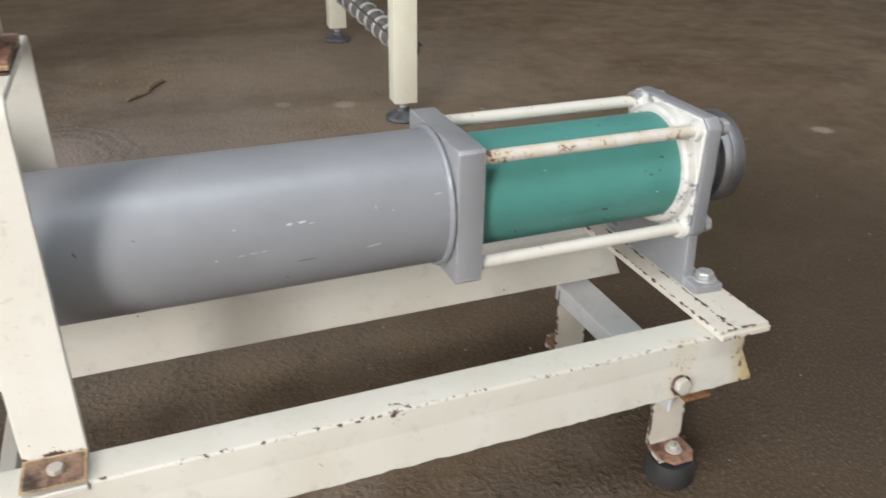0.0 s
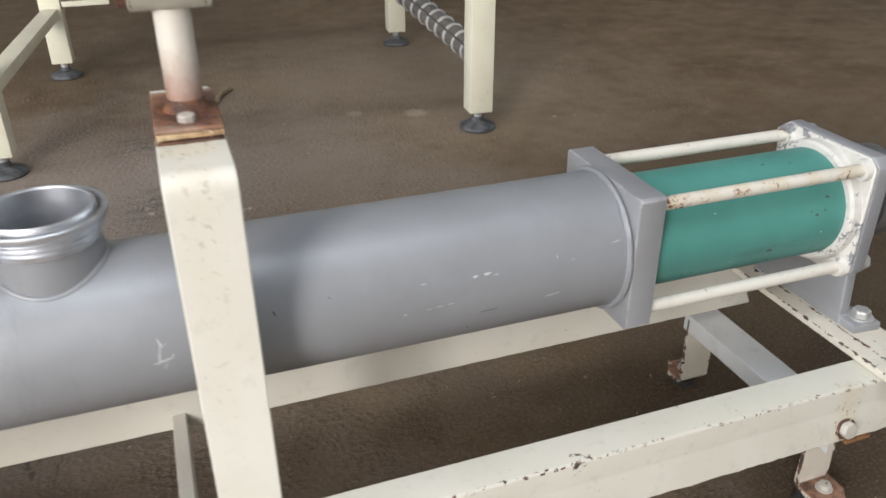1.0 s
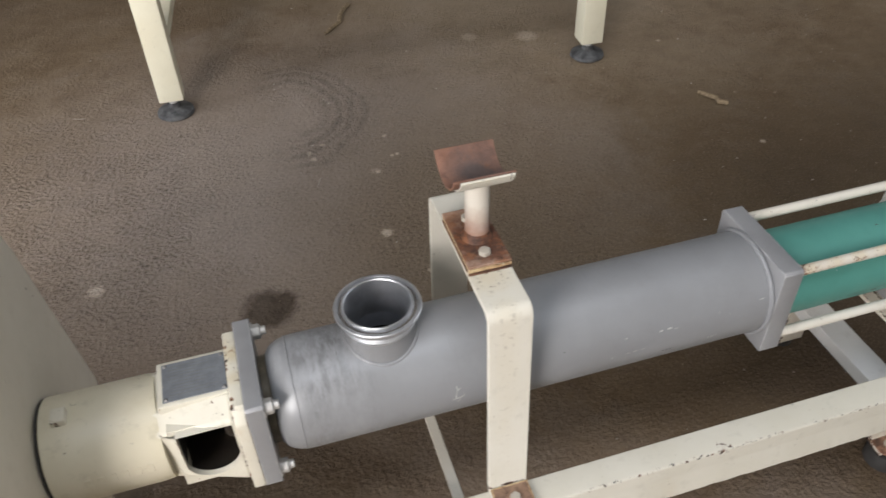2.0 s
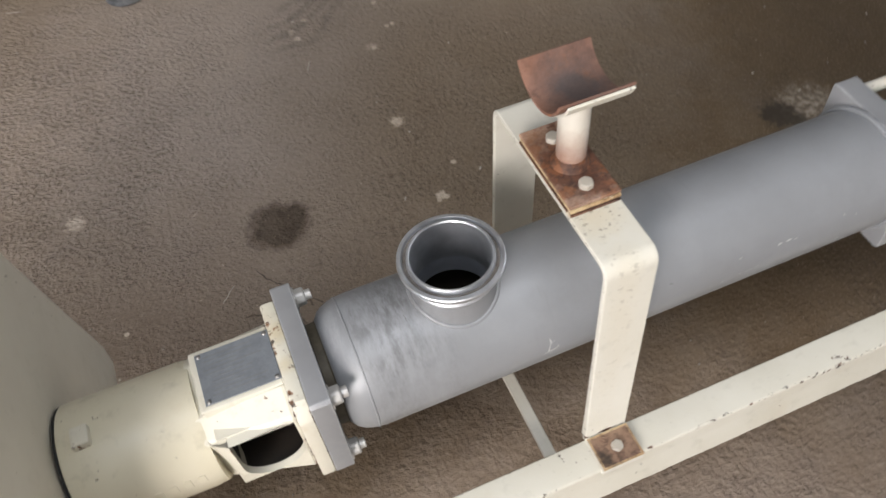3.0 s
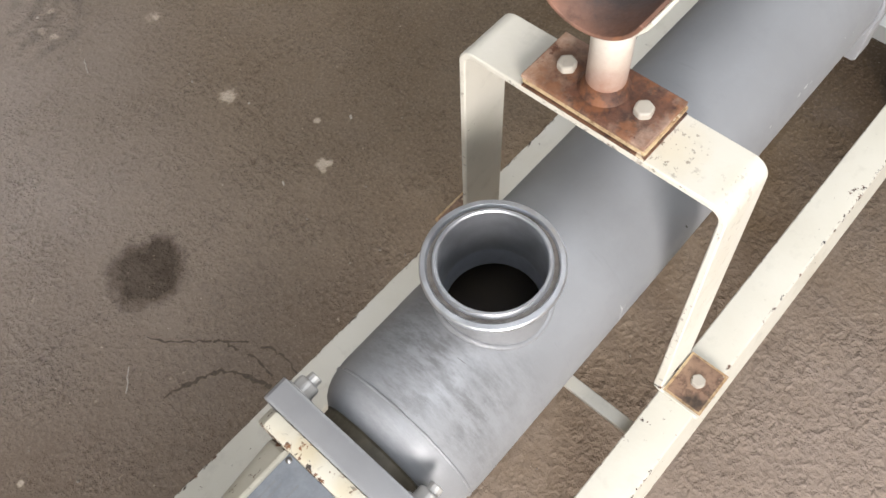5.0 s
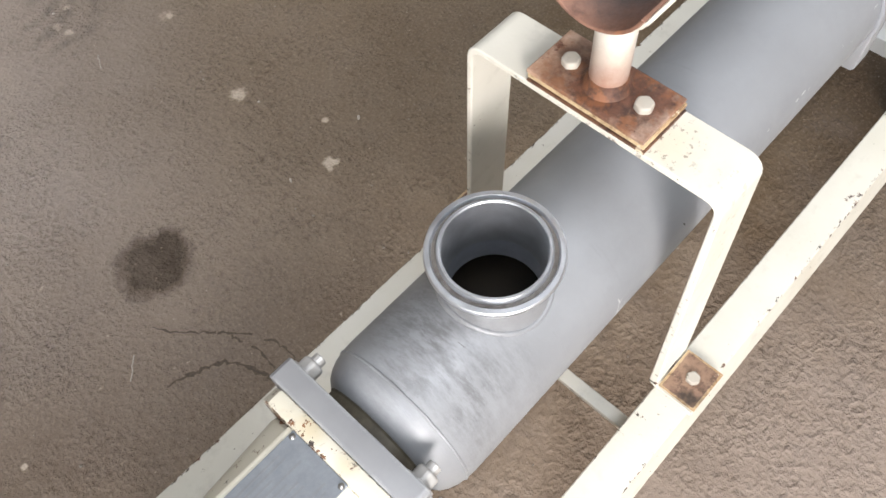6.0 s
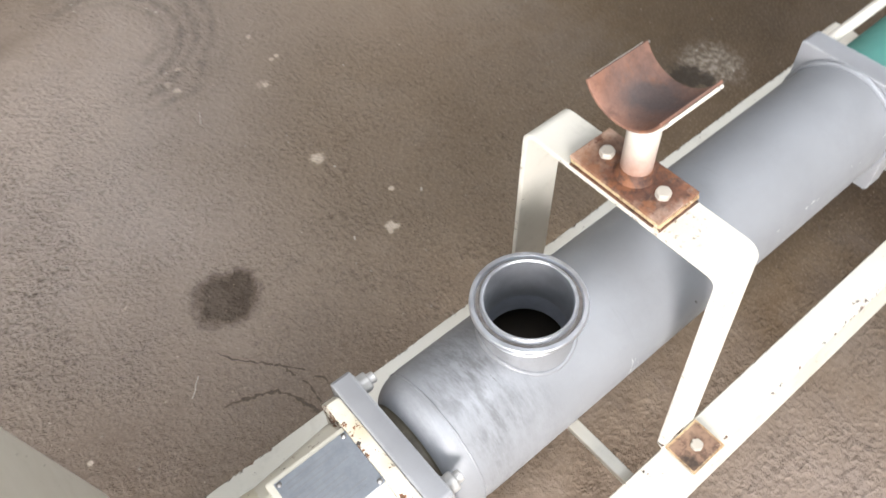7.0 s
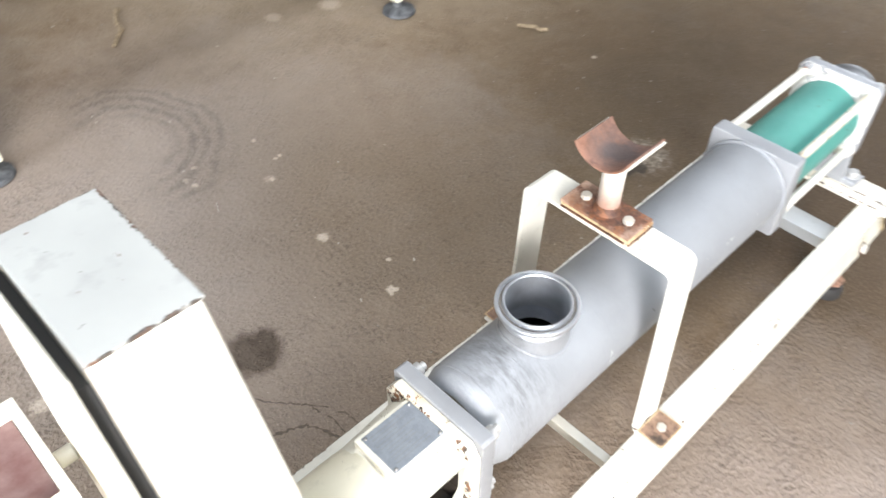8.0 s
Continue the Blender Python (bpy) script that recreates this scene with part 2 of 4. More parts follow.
def steel(name, colour, rough, brush=(1, 1, 30), metal=1.0):
    m = Mat(name, rough, metal)
    turned, big = m.noise(60, 4, 0.7, stretch=brush), m.noise(30, 4)
    col = m.mix(m.ramp(big, 0.35, 0.7), colour, tuple(c * 0.72 for c in colour))
    m.bump(turned, 0.2, 0.0004)
    return m.done(col, m.ramp(turned, 0.3, 0.7, rough - 0.08, rough + 0.14))


STEEL = steel("turned_steel", (0.76, 0.79, 0.835), 0.42)
OUTLET_METAL = steel("grimy_outlet_steel", (0.34, 0.345, 0.355), 0.50)
STEEL_GRIMY = steel("grimy_turned_steel", (0.36, 0.355, 0.35), 0.48)
STEEL_DULL = steel("dull_zinc_steel", (0.56, 0.555, 0.54), 0.52, (1, 1, 1), metal=0.6)
BORE = steel("dull_bore_steel", (0.70, 0.74, 0.82), 0.42, metal=0.9)
BOLT_PAINT = paint("painted_bolt_head", (0.48, 0.455, 0.40), (0.34, 0.305, 0.255), speck=0.7, grime=0.6)


def rust_mat(name, a, b, dark, dark_share=0.0, paint_left=0.0):
    m = Mat(name, 0.75)
    big, mid, fine = m.noise(24, 5, 0.65), m.noise(110, 7, 0.75), m.noise(400, 4, 0.7)
    col = m.mix(m.ramp(big, 0.36, 0.64), a, b)
    col = m.mix(m.ramp(mid, 0.48, 0.66), col, tuple(c * 0.45 for c in b))
    if dark_share:
        col = m.mix(m.ramp(m.noise(17, 4, 0.6), 0.62 - dark_share, 0.72 - dark_share), col, dark)
    if paint_left:
        col = m.mix(m.ramp(m.noise(48, 5, 0.7), 0.68 - paint_left, 0.72 - paint_left), col, (0.60, 0.50, 0.36))
    m.bump(m.math("ADD", m.math("MULTIPLY", mid, 0.7), m.math("MULTIPLY", fine, 0.3)), 0.55, 0.0012)
    return m.done(col, m.ramp(fine, 0.3, 0.7, 0.62, 0.9))


def plate_rust():
    """Pinkish worn paint over rust; dark, wet-looking rust about the welded post."""
    m = Mat("rusty_saddle_plate", 0.7)
    mid, fine = m.noise(75, 6, 0.7), m.noise(320, 4, 0.7)
    col = m.mix(m.ramp(m.noise(40, 5, 0.65), 0.40, 0.62), (0.50, 0.35, 0.265), (0.37, 0.22, 0.145))
    wet, d = m.spot(0.004, -0.002, 0.045, 0.45, m.noise(38, 5, 0.7), 2.2)
    rusty = m.mix(m.ramp(mid, 0.40, 0.62), (0.135, 0.058, 0.034), (0.052, 0.025, 0.017))
    col = m.mix(m.math("MAXIMUM", wet, m.ramp(m.noise(62, 5, 0.7), 0.56, 0.66)), col, rusty)
    crust = m.math("MULTIPLY", m.ramp(m.noise(55, 4, 0.65), 0.52, 0.62), m.ramp(d, 1.6, 0.9))
    col = m.mix(m.math("MULTIPLY", crust, 0.6), col, (0.24, 0.095, 0.038))
    m.bump(m.math("ADD", m.math("MULTIPLY", mid, 0.7), m.math("MULTIPLY", fine, 0.3)), 0.4, 0.0009)
    return m.done(col, m.ramp(fine, 0.3, 0.7, 0.55, 0.85))


def saddle_rust():
    """Pinkish brown rust, scorched black along the trough."""
    m = Mat("scorched_rust", 0.72)
    mid, fine = m.noise(90, 6, 0.7), m.noise(380, 4, 0.7)
    col = m.mix(m.ramp(m.noise(26, 4, 0.6), 0.38, 0.62), (0.245, 0.125, 0.085), (0.165, 0.080, 0.052))
    col = m.mix(m.math("MULTIPLY", m.ramp(mid, 0.50, 0.68), 0.7), col, (0.090, 0.045, 0.030))
    col = m.mix(m.math("MULTIPLY", m.ramp(m.noise(34, 3, 0.6), 0.62, 0.70), 0.6), col, (0.33, 0.13, 0.05))
    scorch, _ = m.spot(0.004, 0.004, 0.026, 0.55, m.noise(30, 5, 0.7), 1.5, 0.8)
    col = m.mix(m.math("MULTIPLY", scorch, 0.85), col, (0.052, 0.046, 0.046))
    m.bump(m.math("ADD", m.math("MULTIPLY", mid, 0.6), m.math("MULTIPLY", fine, 0.3)), 0.45, 0.001)
    return m.done(col, m.ramp(fine, 0.3, 0.7, 0.55, 0.85))


PLATE_RUST = plate_rust()
RUST_EDGE = rust_mat("dark_rust", (0.16, 0.075, 0.04), (0.09, 0.045, 0.03), (0.04, 0.03, 0.025), 0.10, 0.07)
EDGE_PAINT = rust_mat("yellowed_edge_paint", (0.55, 0.43, 0.26), (0.36, 0.22, 0.11), (0.06, 0.04, 0.03), 0.05, 0.06)
RUST = rust_mat("rusty_plate", (0.40, 0.24, 0.165), (0.20, 0.095, 0.055), (0.05, 0.03, 0.022), 0.06, 0.05)
RUST_ORANGE = rust_mat("orange_rust", (0.30, 0.15, 0.06), (0.18, 0.085, 0.04), (0.05, 0.03, 0.02), 0.08)
RUST_SADDLE = saddle_rust()
RUST_TAB = rust_mat("rusty_tab", (0.28, 0.18, 0.12), (0.175, 0.10, 0.066), (0.045, 0.03, 0.02), 0.08, 0.06)


def plain(name, a, b, rough, scale=40, bump=0.3, metal=0.0):
    m = Mat(name, rough, metal)
    mid = m.noise(scale, 5, 0.65)
    m.bump(mid, bump, 0.001)
    return m.done(m.mix(m.ramp(mid, 0.35, 0.68), a, b), m.ramp(mid, 0.3, 0.7, rough - 0.08, min(1.0, rough + 0.1)))


# cast grey darkened to carry the shade of the outlet recess
OUTLET_DARK = plain("recess_dark_outlet", (0.10, 0.10, 0.105), (0.045, 0.042, 0.040), 0.6, 50, 0.5)
RUBBER = plain("black_rubber", (0.018, 0.017, 0.016), (0.035, 0.032, 0.03), 0.7)
FOOT_BLACK = plain("dusty_black_foot", (0.028, 0.029, 0.031), (0.12, 0.122, 0.125), 0.6, 55, 0.5)
PLATE = plain("etched_aluminium_plate", (0.29, 0.318, 0.352), (0.225, 0.245, 0.27), 0.42, 90, 0.15, 0.5)
PLATE_INK = plain("worn_plate_print", (0.275, 0.292, 0.31), (0.225, 0.24, 0.255), 0.42, 90, 0.15, 0.5)
# near-black colour stands in for the shade inside hollow parts
SHADE_IN = plain("dark_interior_shade", (0.016, 0.012, 0.009), (0.034, 0.025, 0.017), 0.6)
MAROON = plain("maroon_primer", (0.10, 0.045, 0.04), (0.16, 0.10, 0.09), 0.7)
HOSE = plain("milky_plastic_hose", (0.16, 0.15, 0.135), (0.10, 0.095, 0.085), 0.3)
HOSE_RIB = plain("pale_hose_rib", (0.50, 0.49, 0.46), (0.36, 0.35, 0.33), 0.35)
HOSE_WIRE = plain("dark_hose_wire", (0.07, 0.065, 0.06), (0.12, 0.11, 0.10), 0.5)
WOOD = plain("dirty_wood_chip", (0.27, 0.20, 0.12), (0.10, 0.072, 0.042), 0.85, 120, 0.5)
DARK_WOOD = plain("dark_pallet_wood", (0.06, 0.05, 0.04), (0.10, 0.085, 0.065), 0.9, 30, 0.5)
WALL = plain("limewashed_wall", (0.52, 0.50, 0.46), (0.44, 0.42, 0.38), 0.9, 6)
ROOF = plain("grey_roof_sheet", (0.36, 0.36, 0.36), (0.28, 0.28, 0.28), 0.7, 4)
GASKET = plain("grimy_groove", (0.20, 0.185, 0.17), (0.075, 0.065, 0.055), 0.6, 110, 0.4, 0.3)
NECK_GRIME = plain("olive_grease", (0.105, 0.090, 0.062), (0.055, 0.046, 0.032), 0.6, 60, 0.4)
GAP_FILL = plain("dark_gap", (0.012, 0.012, 0.012), (0.02, 0.02, 0.02), 0.8)


def floor_mat():
    """Old, dirty trowelled concrete with grit, oil, pale spots, a ring of scrape marks, lumpy, worn stretches and
    painted-in shade.
    """
    m = Mat("dirty_concrete", 0.8)
    huge, big, mid = m.noise(1.1, 4, 0.6), m.noise(4.2, 6, 0.68), m.noise(20, 5, 0.68)
    lump, grain, fine = m.noise(104, 3, 0.50), m.noise(225, 3, 0.60), m.noise(430, 2, 0.6)
    uneven = m.ramp(m.noise(13, 4, 0.65), 0.36, 0.60, 0.35, 1.0)
    # lumpy stretches: before the frame, beside the pump and by the drive; smoother trowelled ground elsewhere
    front, _ = m.spot(0.15, -0.75, 0.78, 0.35, big, 1.0)
    west, _ = m.spot(-0.72, 0.88, 0.55, 0.45, big, 1.2)
    under, _ = m.spot(0.16, 0.52, 0.46, 0.5, big, 1.0)
    rough = m.math("MAXIMUM", m.math("MAXIMUM", m.math("MULTIPLY", front, 0.85), m.math("MULTIPLY", west, 1.35)), m.math("MULTIPLY", under, 0.95))
    rough = m.math("MAXIMUM", rough, m.ramp(m.noise(2.6, 3, 0.6), 0.38, 0.64, 0.28, 0.80))
    rough = m.math("MULTIPLY", rough, uneven)
    col = m.mix(m.ramp(huge, 0.36, 0.64), (0.206, 0.149, 0.092), (0.155, 0.108, 0.064))
    col = m.mix(m.math("MULTIPLY", m.ramp(big, 0.49, 0.67), 0.55), col, (0.097, 0.064, 0.036))
    col = m.mix(m.math("MULTIPLY", m.ramp(big, 0.46, 0.30), 0.55), col, (0.266, 0.202, 0.141))
    col = m.mix(m.math("MULTIPLY", m.ramp(mid, 0.52, 0.70), 0.42), col, (0.087, 0.059, 0.035))
    col = m.mix(m.math("MULTIPLY", m.ramp(mid, 0.46, 0.32), 0.34), col, (0.274, 0.211, 0.153))
    blot = m.noise(9.5, 4, 0.6)
    col = m.mix(m.math("MULTIPLY", m.ramp(blot, 0.50, 0.68), 0.34), col, (0.093, 0.061, 0.034))
    col = m.mix(m.math("MULTIPLY", m.ramp(blot, 0.44, 0.32), 0.28), col, (0.279, 0.216, 0.155))
    # cast shade painted as dark colour about the discharge end and olive beside the pump, dust by the drive
    discharge_shade, _ = m.spot(1.10, 0.30, 0.72, 0.6, big, 1.5)
    col = m.mix(m.math("MULTIPLY", discharge_shade, 0.80), col, (0.050, 0.033, 0.016))
    end_shade, _ = m.spot(0.84, -0.20, 0.46, 0.5, big, 1.2)
    col = m.mix(m.math("MULTIPLY", end_shade, 0.62), col, (0.052, 0.035, 0.021))
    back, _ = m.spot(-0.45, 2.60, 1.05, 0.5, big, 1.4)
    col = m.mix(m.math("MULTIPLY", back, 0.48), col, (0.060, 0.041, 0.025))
    far, _ = m.spot(0.72, 1.75, 0.62, 0.6, big, 1.3)
    col = m.mix(m.math("MULTIPLY", far, 0.55), col, (0.268, 0.217, 0.160))
    dust, _ = m.spot(-0.20, 0.92, 0.60, 0.6, big, 1.2)
    col = m.mix(m.math("MULTIPLY", dust, 0.68), col, (0.288, 0.246, 0.218))
    olive, _ = m.spot(0.16, 0.62, 0.30, 0.5, big, 1.3, 0.75)
    col = m.mix(m.math("MULTIPLY", olive, 0.62), col, (0.108, 0.075, 0.041))
    # darker brown-grey ground near the guard
    dark_patch, _ = m.spot(-0.46, 0.36, 0.24, 0.6, big, 1.3)
    col = m.mix(m.math("MULTIPLY", dark_patch, 0.50), col, (0.118, 0.090, 0.070))
    # shade under the pump, put into the floor colour
    pump_shade, _ = m.spot(-0.15, 0.19, 0.17, 0.5, big, 1.2)
    col = m.mix(m.math("MULTIPLY", pump_shade, 0.5), col, (0.062, 0.045, 0.031))
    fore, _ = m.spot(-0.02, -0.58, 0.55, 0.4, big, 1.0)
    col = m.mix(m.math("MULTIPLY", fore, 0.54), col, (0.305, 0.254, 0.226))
    # grain of the surface: darker hollows, paler crowns, specks of both kinds
    col = m.mix(m.math("MULTIPLY", m.math("MULTIPLY", m.ramp(lump, 0.47, 0.31), rough), 0.52), col, (0.058, 0.039, 0.024))
    col = m.mix(m.math("MULTIPLY", m.math("MULTIPLY", m.ramp(grain, 0.48, 0.34), rough), 0.16), col, (0.063, 0.042, 0.026))
    col = m.mix(m.math("MULTIPLY", m.ramp(grain, 0.52, 0.68), 0.22), col, (0.325, 0.258, 0.201))
    col = m.mix(m.math("MULTIPLY", m.ramp(m.noise(95, 3, 0.6), 0.30, 0.24), 0.75), col, (0.046, 0.032, 0.021))
    col = m.mix(m.math("MULTIPLY", m.ramp(m.noise(125, 2, 0.5), 0.745, 0.775), 0.65), col, (0.447, 0.374, 0.301))
    pale = m.math("MULTIPLY", m.ramp(m.noise(33, 3, 0.6), 0.715, 0.745), m.ramp(mid, 0.4, 0.5))
    col = m.mix(m.math("MULTIPLY", pale, 0.5), col, (0.434, 0.363, 0.283))
    # oil stain, pale drips
    wob = m.noise(24, 5, 0.7)
    oil, d = m.spot(-0.251, 0.508, 0.051, 0.24, wob, 1.2, 1.0)
    lobe, _ = m.spot(-0.220, 0.526, 0.022, 0.30, wob, 1.4)
    oil = m.math("MAXIMUM", oil, lobe)
    col = m.mix(m.math("MULTIPLY", oil, m.ramp(mid, 0.35, 0.65, 0.90, 0.68)), col, (0.037, 0.025, 0.015))
    col = m.mix(m.math("MULTIPLY", m.math("MULTIPLY", oil, m.ramp(m.noise(150, 3, 0.6), 0.64, 0.70)), 0.6), col, (0.26, 0.21, 0.16))
    for x, y, r, k in ((0.021, 0.659, 0.012, 0.75), (0.027, 0.454, 0.008, 0.85), (0.034, 0.446, 0.006, 0.8), (0.021, 0.444, 0.005, 0.7), (0.117, 0.942, 0.005, 0.7), (0.077, 0.516, 0.005, 0.7), (0.477, 1.473, 0.022, 0.45), (-0.576, 0.669, 0.016, 0.7), (0.055, 0.884, 0.006, 0.6), (0.104, 0.940, 0.005, 0.6), (0.106, 1.030, 0.006, 0.6), (-0.086, 1.013, 0.008, 0.6), (-0.080, 0.985, 0.007, 0.7), (0.052, 0.889, 0.012, 0.25), (-0.527, 0.400, 0.004, 0.8), (-0.049, 1.040, 0.006, 0.5), (0.642, 1.421, 0.030, 0.5), (0.993, 1.259, 0.006, 0.7), (0.971, 0.700, 0.007, 0.6), (1.770, 0.798, 0.026, 0.6)):
        p, _ = m.spot(x, y, r, 0.32, m.noise(140, 4), 1.8)
        col = m.mix(m.math("MULTIPLY", p, k), col, (0.476, 0.398, 0.314))
    lime, _ = m.spot(0.716, 0.358, 0.050, 0.5, m.noise(60, 6, 0.7), 2.4)
    crumbs = m.ramp(m.noise(85, 5, 0.7), 0.44, 0.60, 0.12, 0.62)
    col = m.mix(m.math("MULTIPLY", lime, crumbs), col, (0.394, 0.345, 0.287))
    soot, _ = m.spot(0.655, 0.368, 0.031, 0.22, m.noise(55, 6, 0.72), 2.2)
    tail, _ = m.spot(0.676, 0.338, 0.018, 0.25, m.noise(55, 6, 0.72), 2.2)
    col = m.mix(m.math("MULTIPLY", m.math("MAXIMUM", soot, tail), 0.88), col, (0.034, 0.026, 0.018))
    # round scrape left by a turned machine foot
    _, d = m.spot(-0.125, 1.215, 0.20, 0.3, m.noise(6, 4, 0.6), 0.35, 0.88)
    sep = m.node("ShaderNodeSeparateXYZ")
    m.put(sep.inputs[0], m.co)
    half = m.ramp(m.math("ADD", sep.outputs["X"], m.math("MULTIPLY", m.noise(5, 3), 0.12)), -0.125, -0.03)
    band = m.math("MULTIPLY", m.math("MULTIPLY", m.ramp(d, 0.45, 0.70), m.ramp(d, 1.30, 1.05)), half)
    wave = m.math("SINE", m.math("ADD", m.math("MULTIPLY", d, 38.0), m.math("MULTIPLY", m.noise(9, 3), 9.0)))
    scrape = m.math("MULTIPLY", m.math("MULTIPLY", band, m.ramp(wave, -0.5, 0.8, 0.25, 1.0)), m.ramp(m.noise(34, 5, 0.72), 0.36, 0.58))
    col = m.mix(m.math("MULTIPLY", scrape, 0.46), col, (0.071, 0.059, 0.050))
    rubbed = m.math("MULTIPLY", m.math("MULTIPLY", band, m.ramp(wave, -0.3, -0.9)), m.ramp(m.noise(40, 5, 0.72), 0.48, 0.62))
    col = m.mix(m.math("MULTIPLY", rubbed, 0.35), col, (0.30, 0.255, 0.21))
    rough = m.math("MAXIMUM", rough, m.math("MULTIPLY", band, 0.8))
    proud, sunk = m.ramp(lump, 0.50, 0.68), m.ramp(lump, 0.45, 0.29)
    h = m.math("MULTIPLY", m.math("ADD", m.math("SUBTRACT", m.math("MULTIPLY", proud, 0.46), m.math("MULTIPLY", sunk, 0.50)), m.math("MULTIPLY", grain, 0.45)), rough)
    h = m.math("ADD", h, m.math("ADD", m.math("MULTIPLY", mid, 0.26), m.math("ADD", m.math("MULTIPLY", grain, 0.10), m.math("MULTIPLY", fine, 0.08))))
    m.bump(h, 1.0, 0.0046)
    m.b.inputs["Specular IOR Level"].default_value = 0.22
    return m.done(col, m.ramp(big, 0.3, 0.7, 0.66, 0.88))


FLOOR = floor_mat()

# ---------------------------------------------------------------- mesh helpers


def part(name, bm, material, parent=None, label="", smooth=None):
    """Links a bmesh as one mesh object under a thing or a part."""
    me = bpy.data.meshes.new(name)
    bm.normal_update()
    if smooth is not None:
        for f in bm.faces:
            f.smooth = True
        for e in bm.edges:
            if len(e.link_faces) == 2 and e.calc_face_angle(0) > radians(smooth):
                e.smooth = False
    bm.to_mesh(me)
    bm.free()
    me.materials.append(material)
    ob = new(name, me)
    if parent:
        ob.parent = parent
    if label:
        tagged(ob, label)
    return ob


def thing(name, label, category, group=""):
    return tagged(new(name), label, category, group)


def box(lo, hi, bevel=0.0, seg=2):
    bm = bmesh.new()
    bmesh.ops.create_cube(bm, size=1)
    size = [b - a for a, b in zip(lo, hi)]
    mid = [(a + b) / 2 for a, b in zip(lo, hi)]
    for v in bm.verts:
        v.co = Vector([c * s + o for c, s, o in zip(v.co, size, mid)])
    if bevel:
        bmesh.ops.bevel(bm, geom=bm.edges[:], offset=bevel, segments=seg, affect="EDGES", profile=0.6)
    return bm


AXES = {"x": Matrix.Rotation(radians(90), 4, "Y"), "y": Matrix.Rotation(radians(-90), 4, "X"), "z": Matrix.Identity(4)}


def lathe(profile, axis, origin, segs=64, closed=False):
    """Turns (radius, height) pairs round an axis; the heights run along +axis."""
    bm = bmesh.new()
    rings = []
    for r, h in profile:
        rings.append([bm.verts.new((r * math.cos(2 * math.pi * k / segs), r * math.sin(2 * math.pi * k / segs), h)) for k in range(segs)] if r > 1e-6 else [bm.verts.new((0, 0, h))])
    pairs = list(zip(rings, rings[1:])) + ([(rings[-1], rings[0])] if closed else [])
    for a, b in pairs:
        for k in range(segs):
            q = [a[k % len(a)], a[(k + 1) % len(a)], b[(k + 1) % len(b)], b[k % len(b)]]
            q = [v for i, v in enumerate(q) if v not in q[:i]]
            if len(q) > 2:
                bm.faces.new(q)
    bmesh.ops.recalc_face_normals(bm, faces=bm.faces[:])
    bm.transform(Matrix.Translation(origin) @ AXES[axis])
    return bm


def rod(r, a, b, segs=20, bevel=0.0):
    """A round bar from a to b, with its ends eased."""
    a, b = Vector(a), Vector(b)
    n = (b - a).length
    e = bevel or r * 0.12
    bm = lathe([(0, 0), (r - e, 0), (r, e), (r, n - e), (r - e, n), (0, n)], "z", (0, 0, 0), segs)
    bm.transform(Matrix.Translation(a) @ (b - a).to_track_quat("Z", "Y").to_matrix().to_4x4())
    return bm


def prism(outline, axis, lo, hi, bevel=0.0, seg=2, sharp_only=False):
    """A flat outline in the plane across an axis, thickened from lo to hi. Outline pairs: x: (y, z), y: (x, z), z: (x, y)."""
    bm = bmesh.new()

    def at(p, h):
        return {"x": (h, p[0], p[1]), "y": (p[0], h, p[1]), "z": (p[0], p[1], h)}[axis]

    a = [bm.verts.new(at(p, lo)) for p in outline]
    b = [bm.verts.new(at(p, hi)) for p in outline]
    n = len(outline)
    bm.faces.new(a)
    bm.faces.new(b[::-1])
    for k in range(n):
        bm.faces.new([a[k], b[k], b[(k + 1) % n], a[(k + 1) % n]])
    bmesh.ops.recalc_face_normals(bm, faces=bm.faces[:])
    if bevel:
        bm.normal_update()
        some = [e for e in bm.edges if e.calc_face_angle(0) > radians(25 if sharp_only else 1)]
        bmesh.ops.bevel(bm, geom=some, offset=bevel, segments=seg, affect="EDGES", profile=0.6)
    return bm


def ribbon(path, width_lo, width_hi, thick, axis="x", bevel=0.0):
    """A flat bar bent along a path of pairs across the axis, thick towards the path's left."""
    n = len(path)
    side = []
    for k in range(n):
        p, q = Vector(path[max(k - 1, 0)]), Vector(path[min(k + 1, n - 1)])
        t = (q - p).normalized()
        nrm = Vector((-t[1], t[0]))
        if 0 < k < n - 1:
            t1 = (Vector(path[k]) - p).normalized()
            n1 = Vector((-t1[1], t1[0]))
            nrm = nrm / max(nrm.dot(n1), 0.5)
        side.append(Vector(path[k]) + nrm * thick)
    return prism([tuple(p) for p in path] + [tuple(p) for p in side[::-1]], axis, width_lo, width_hi, bevel, 1, True)


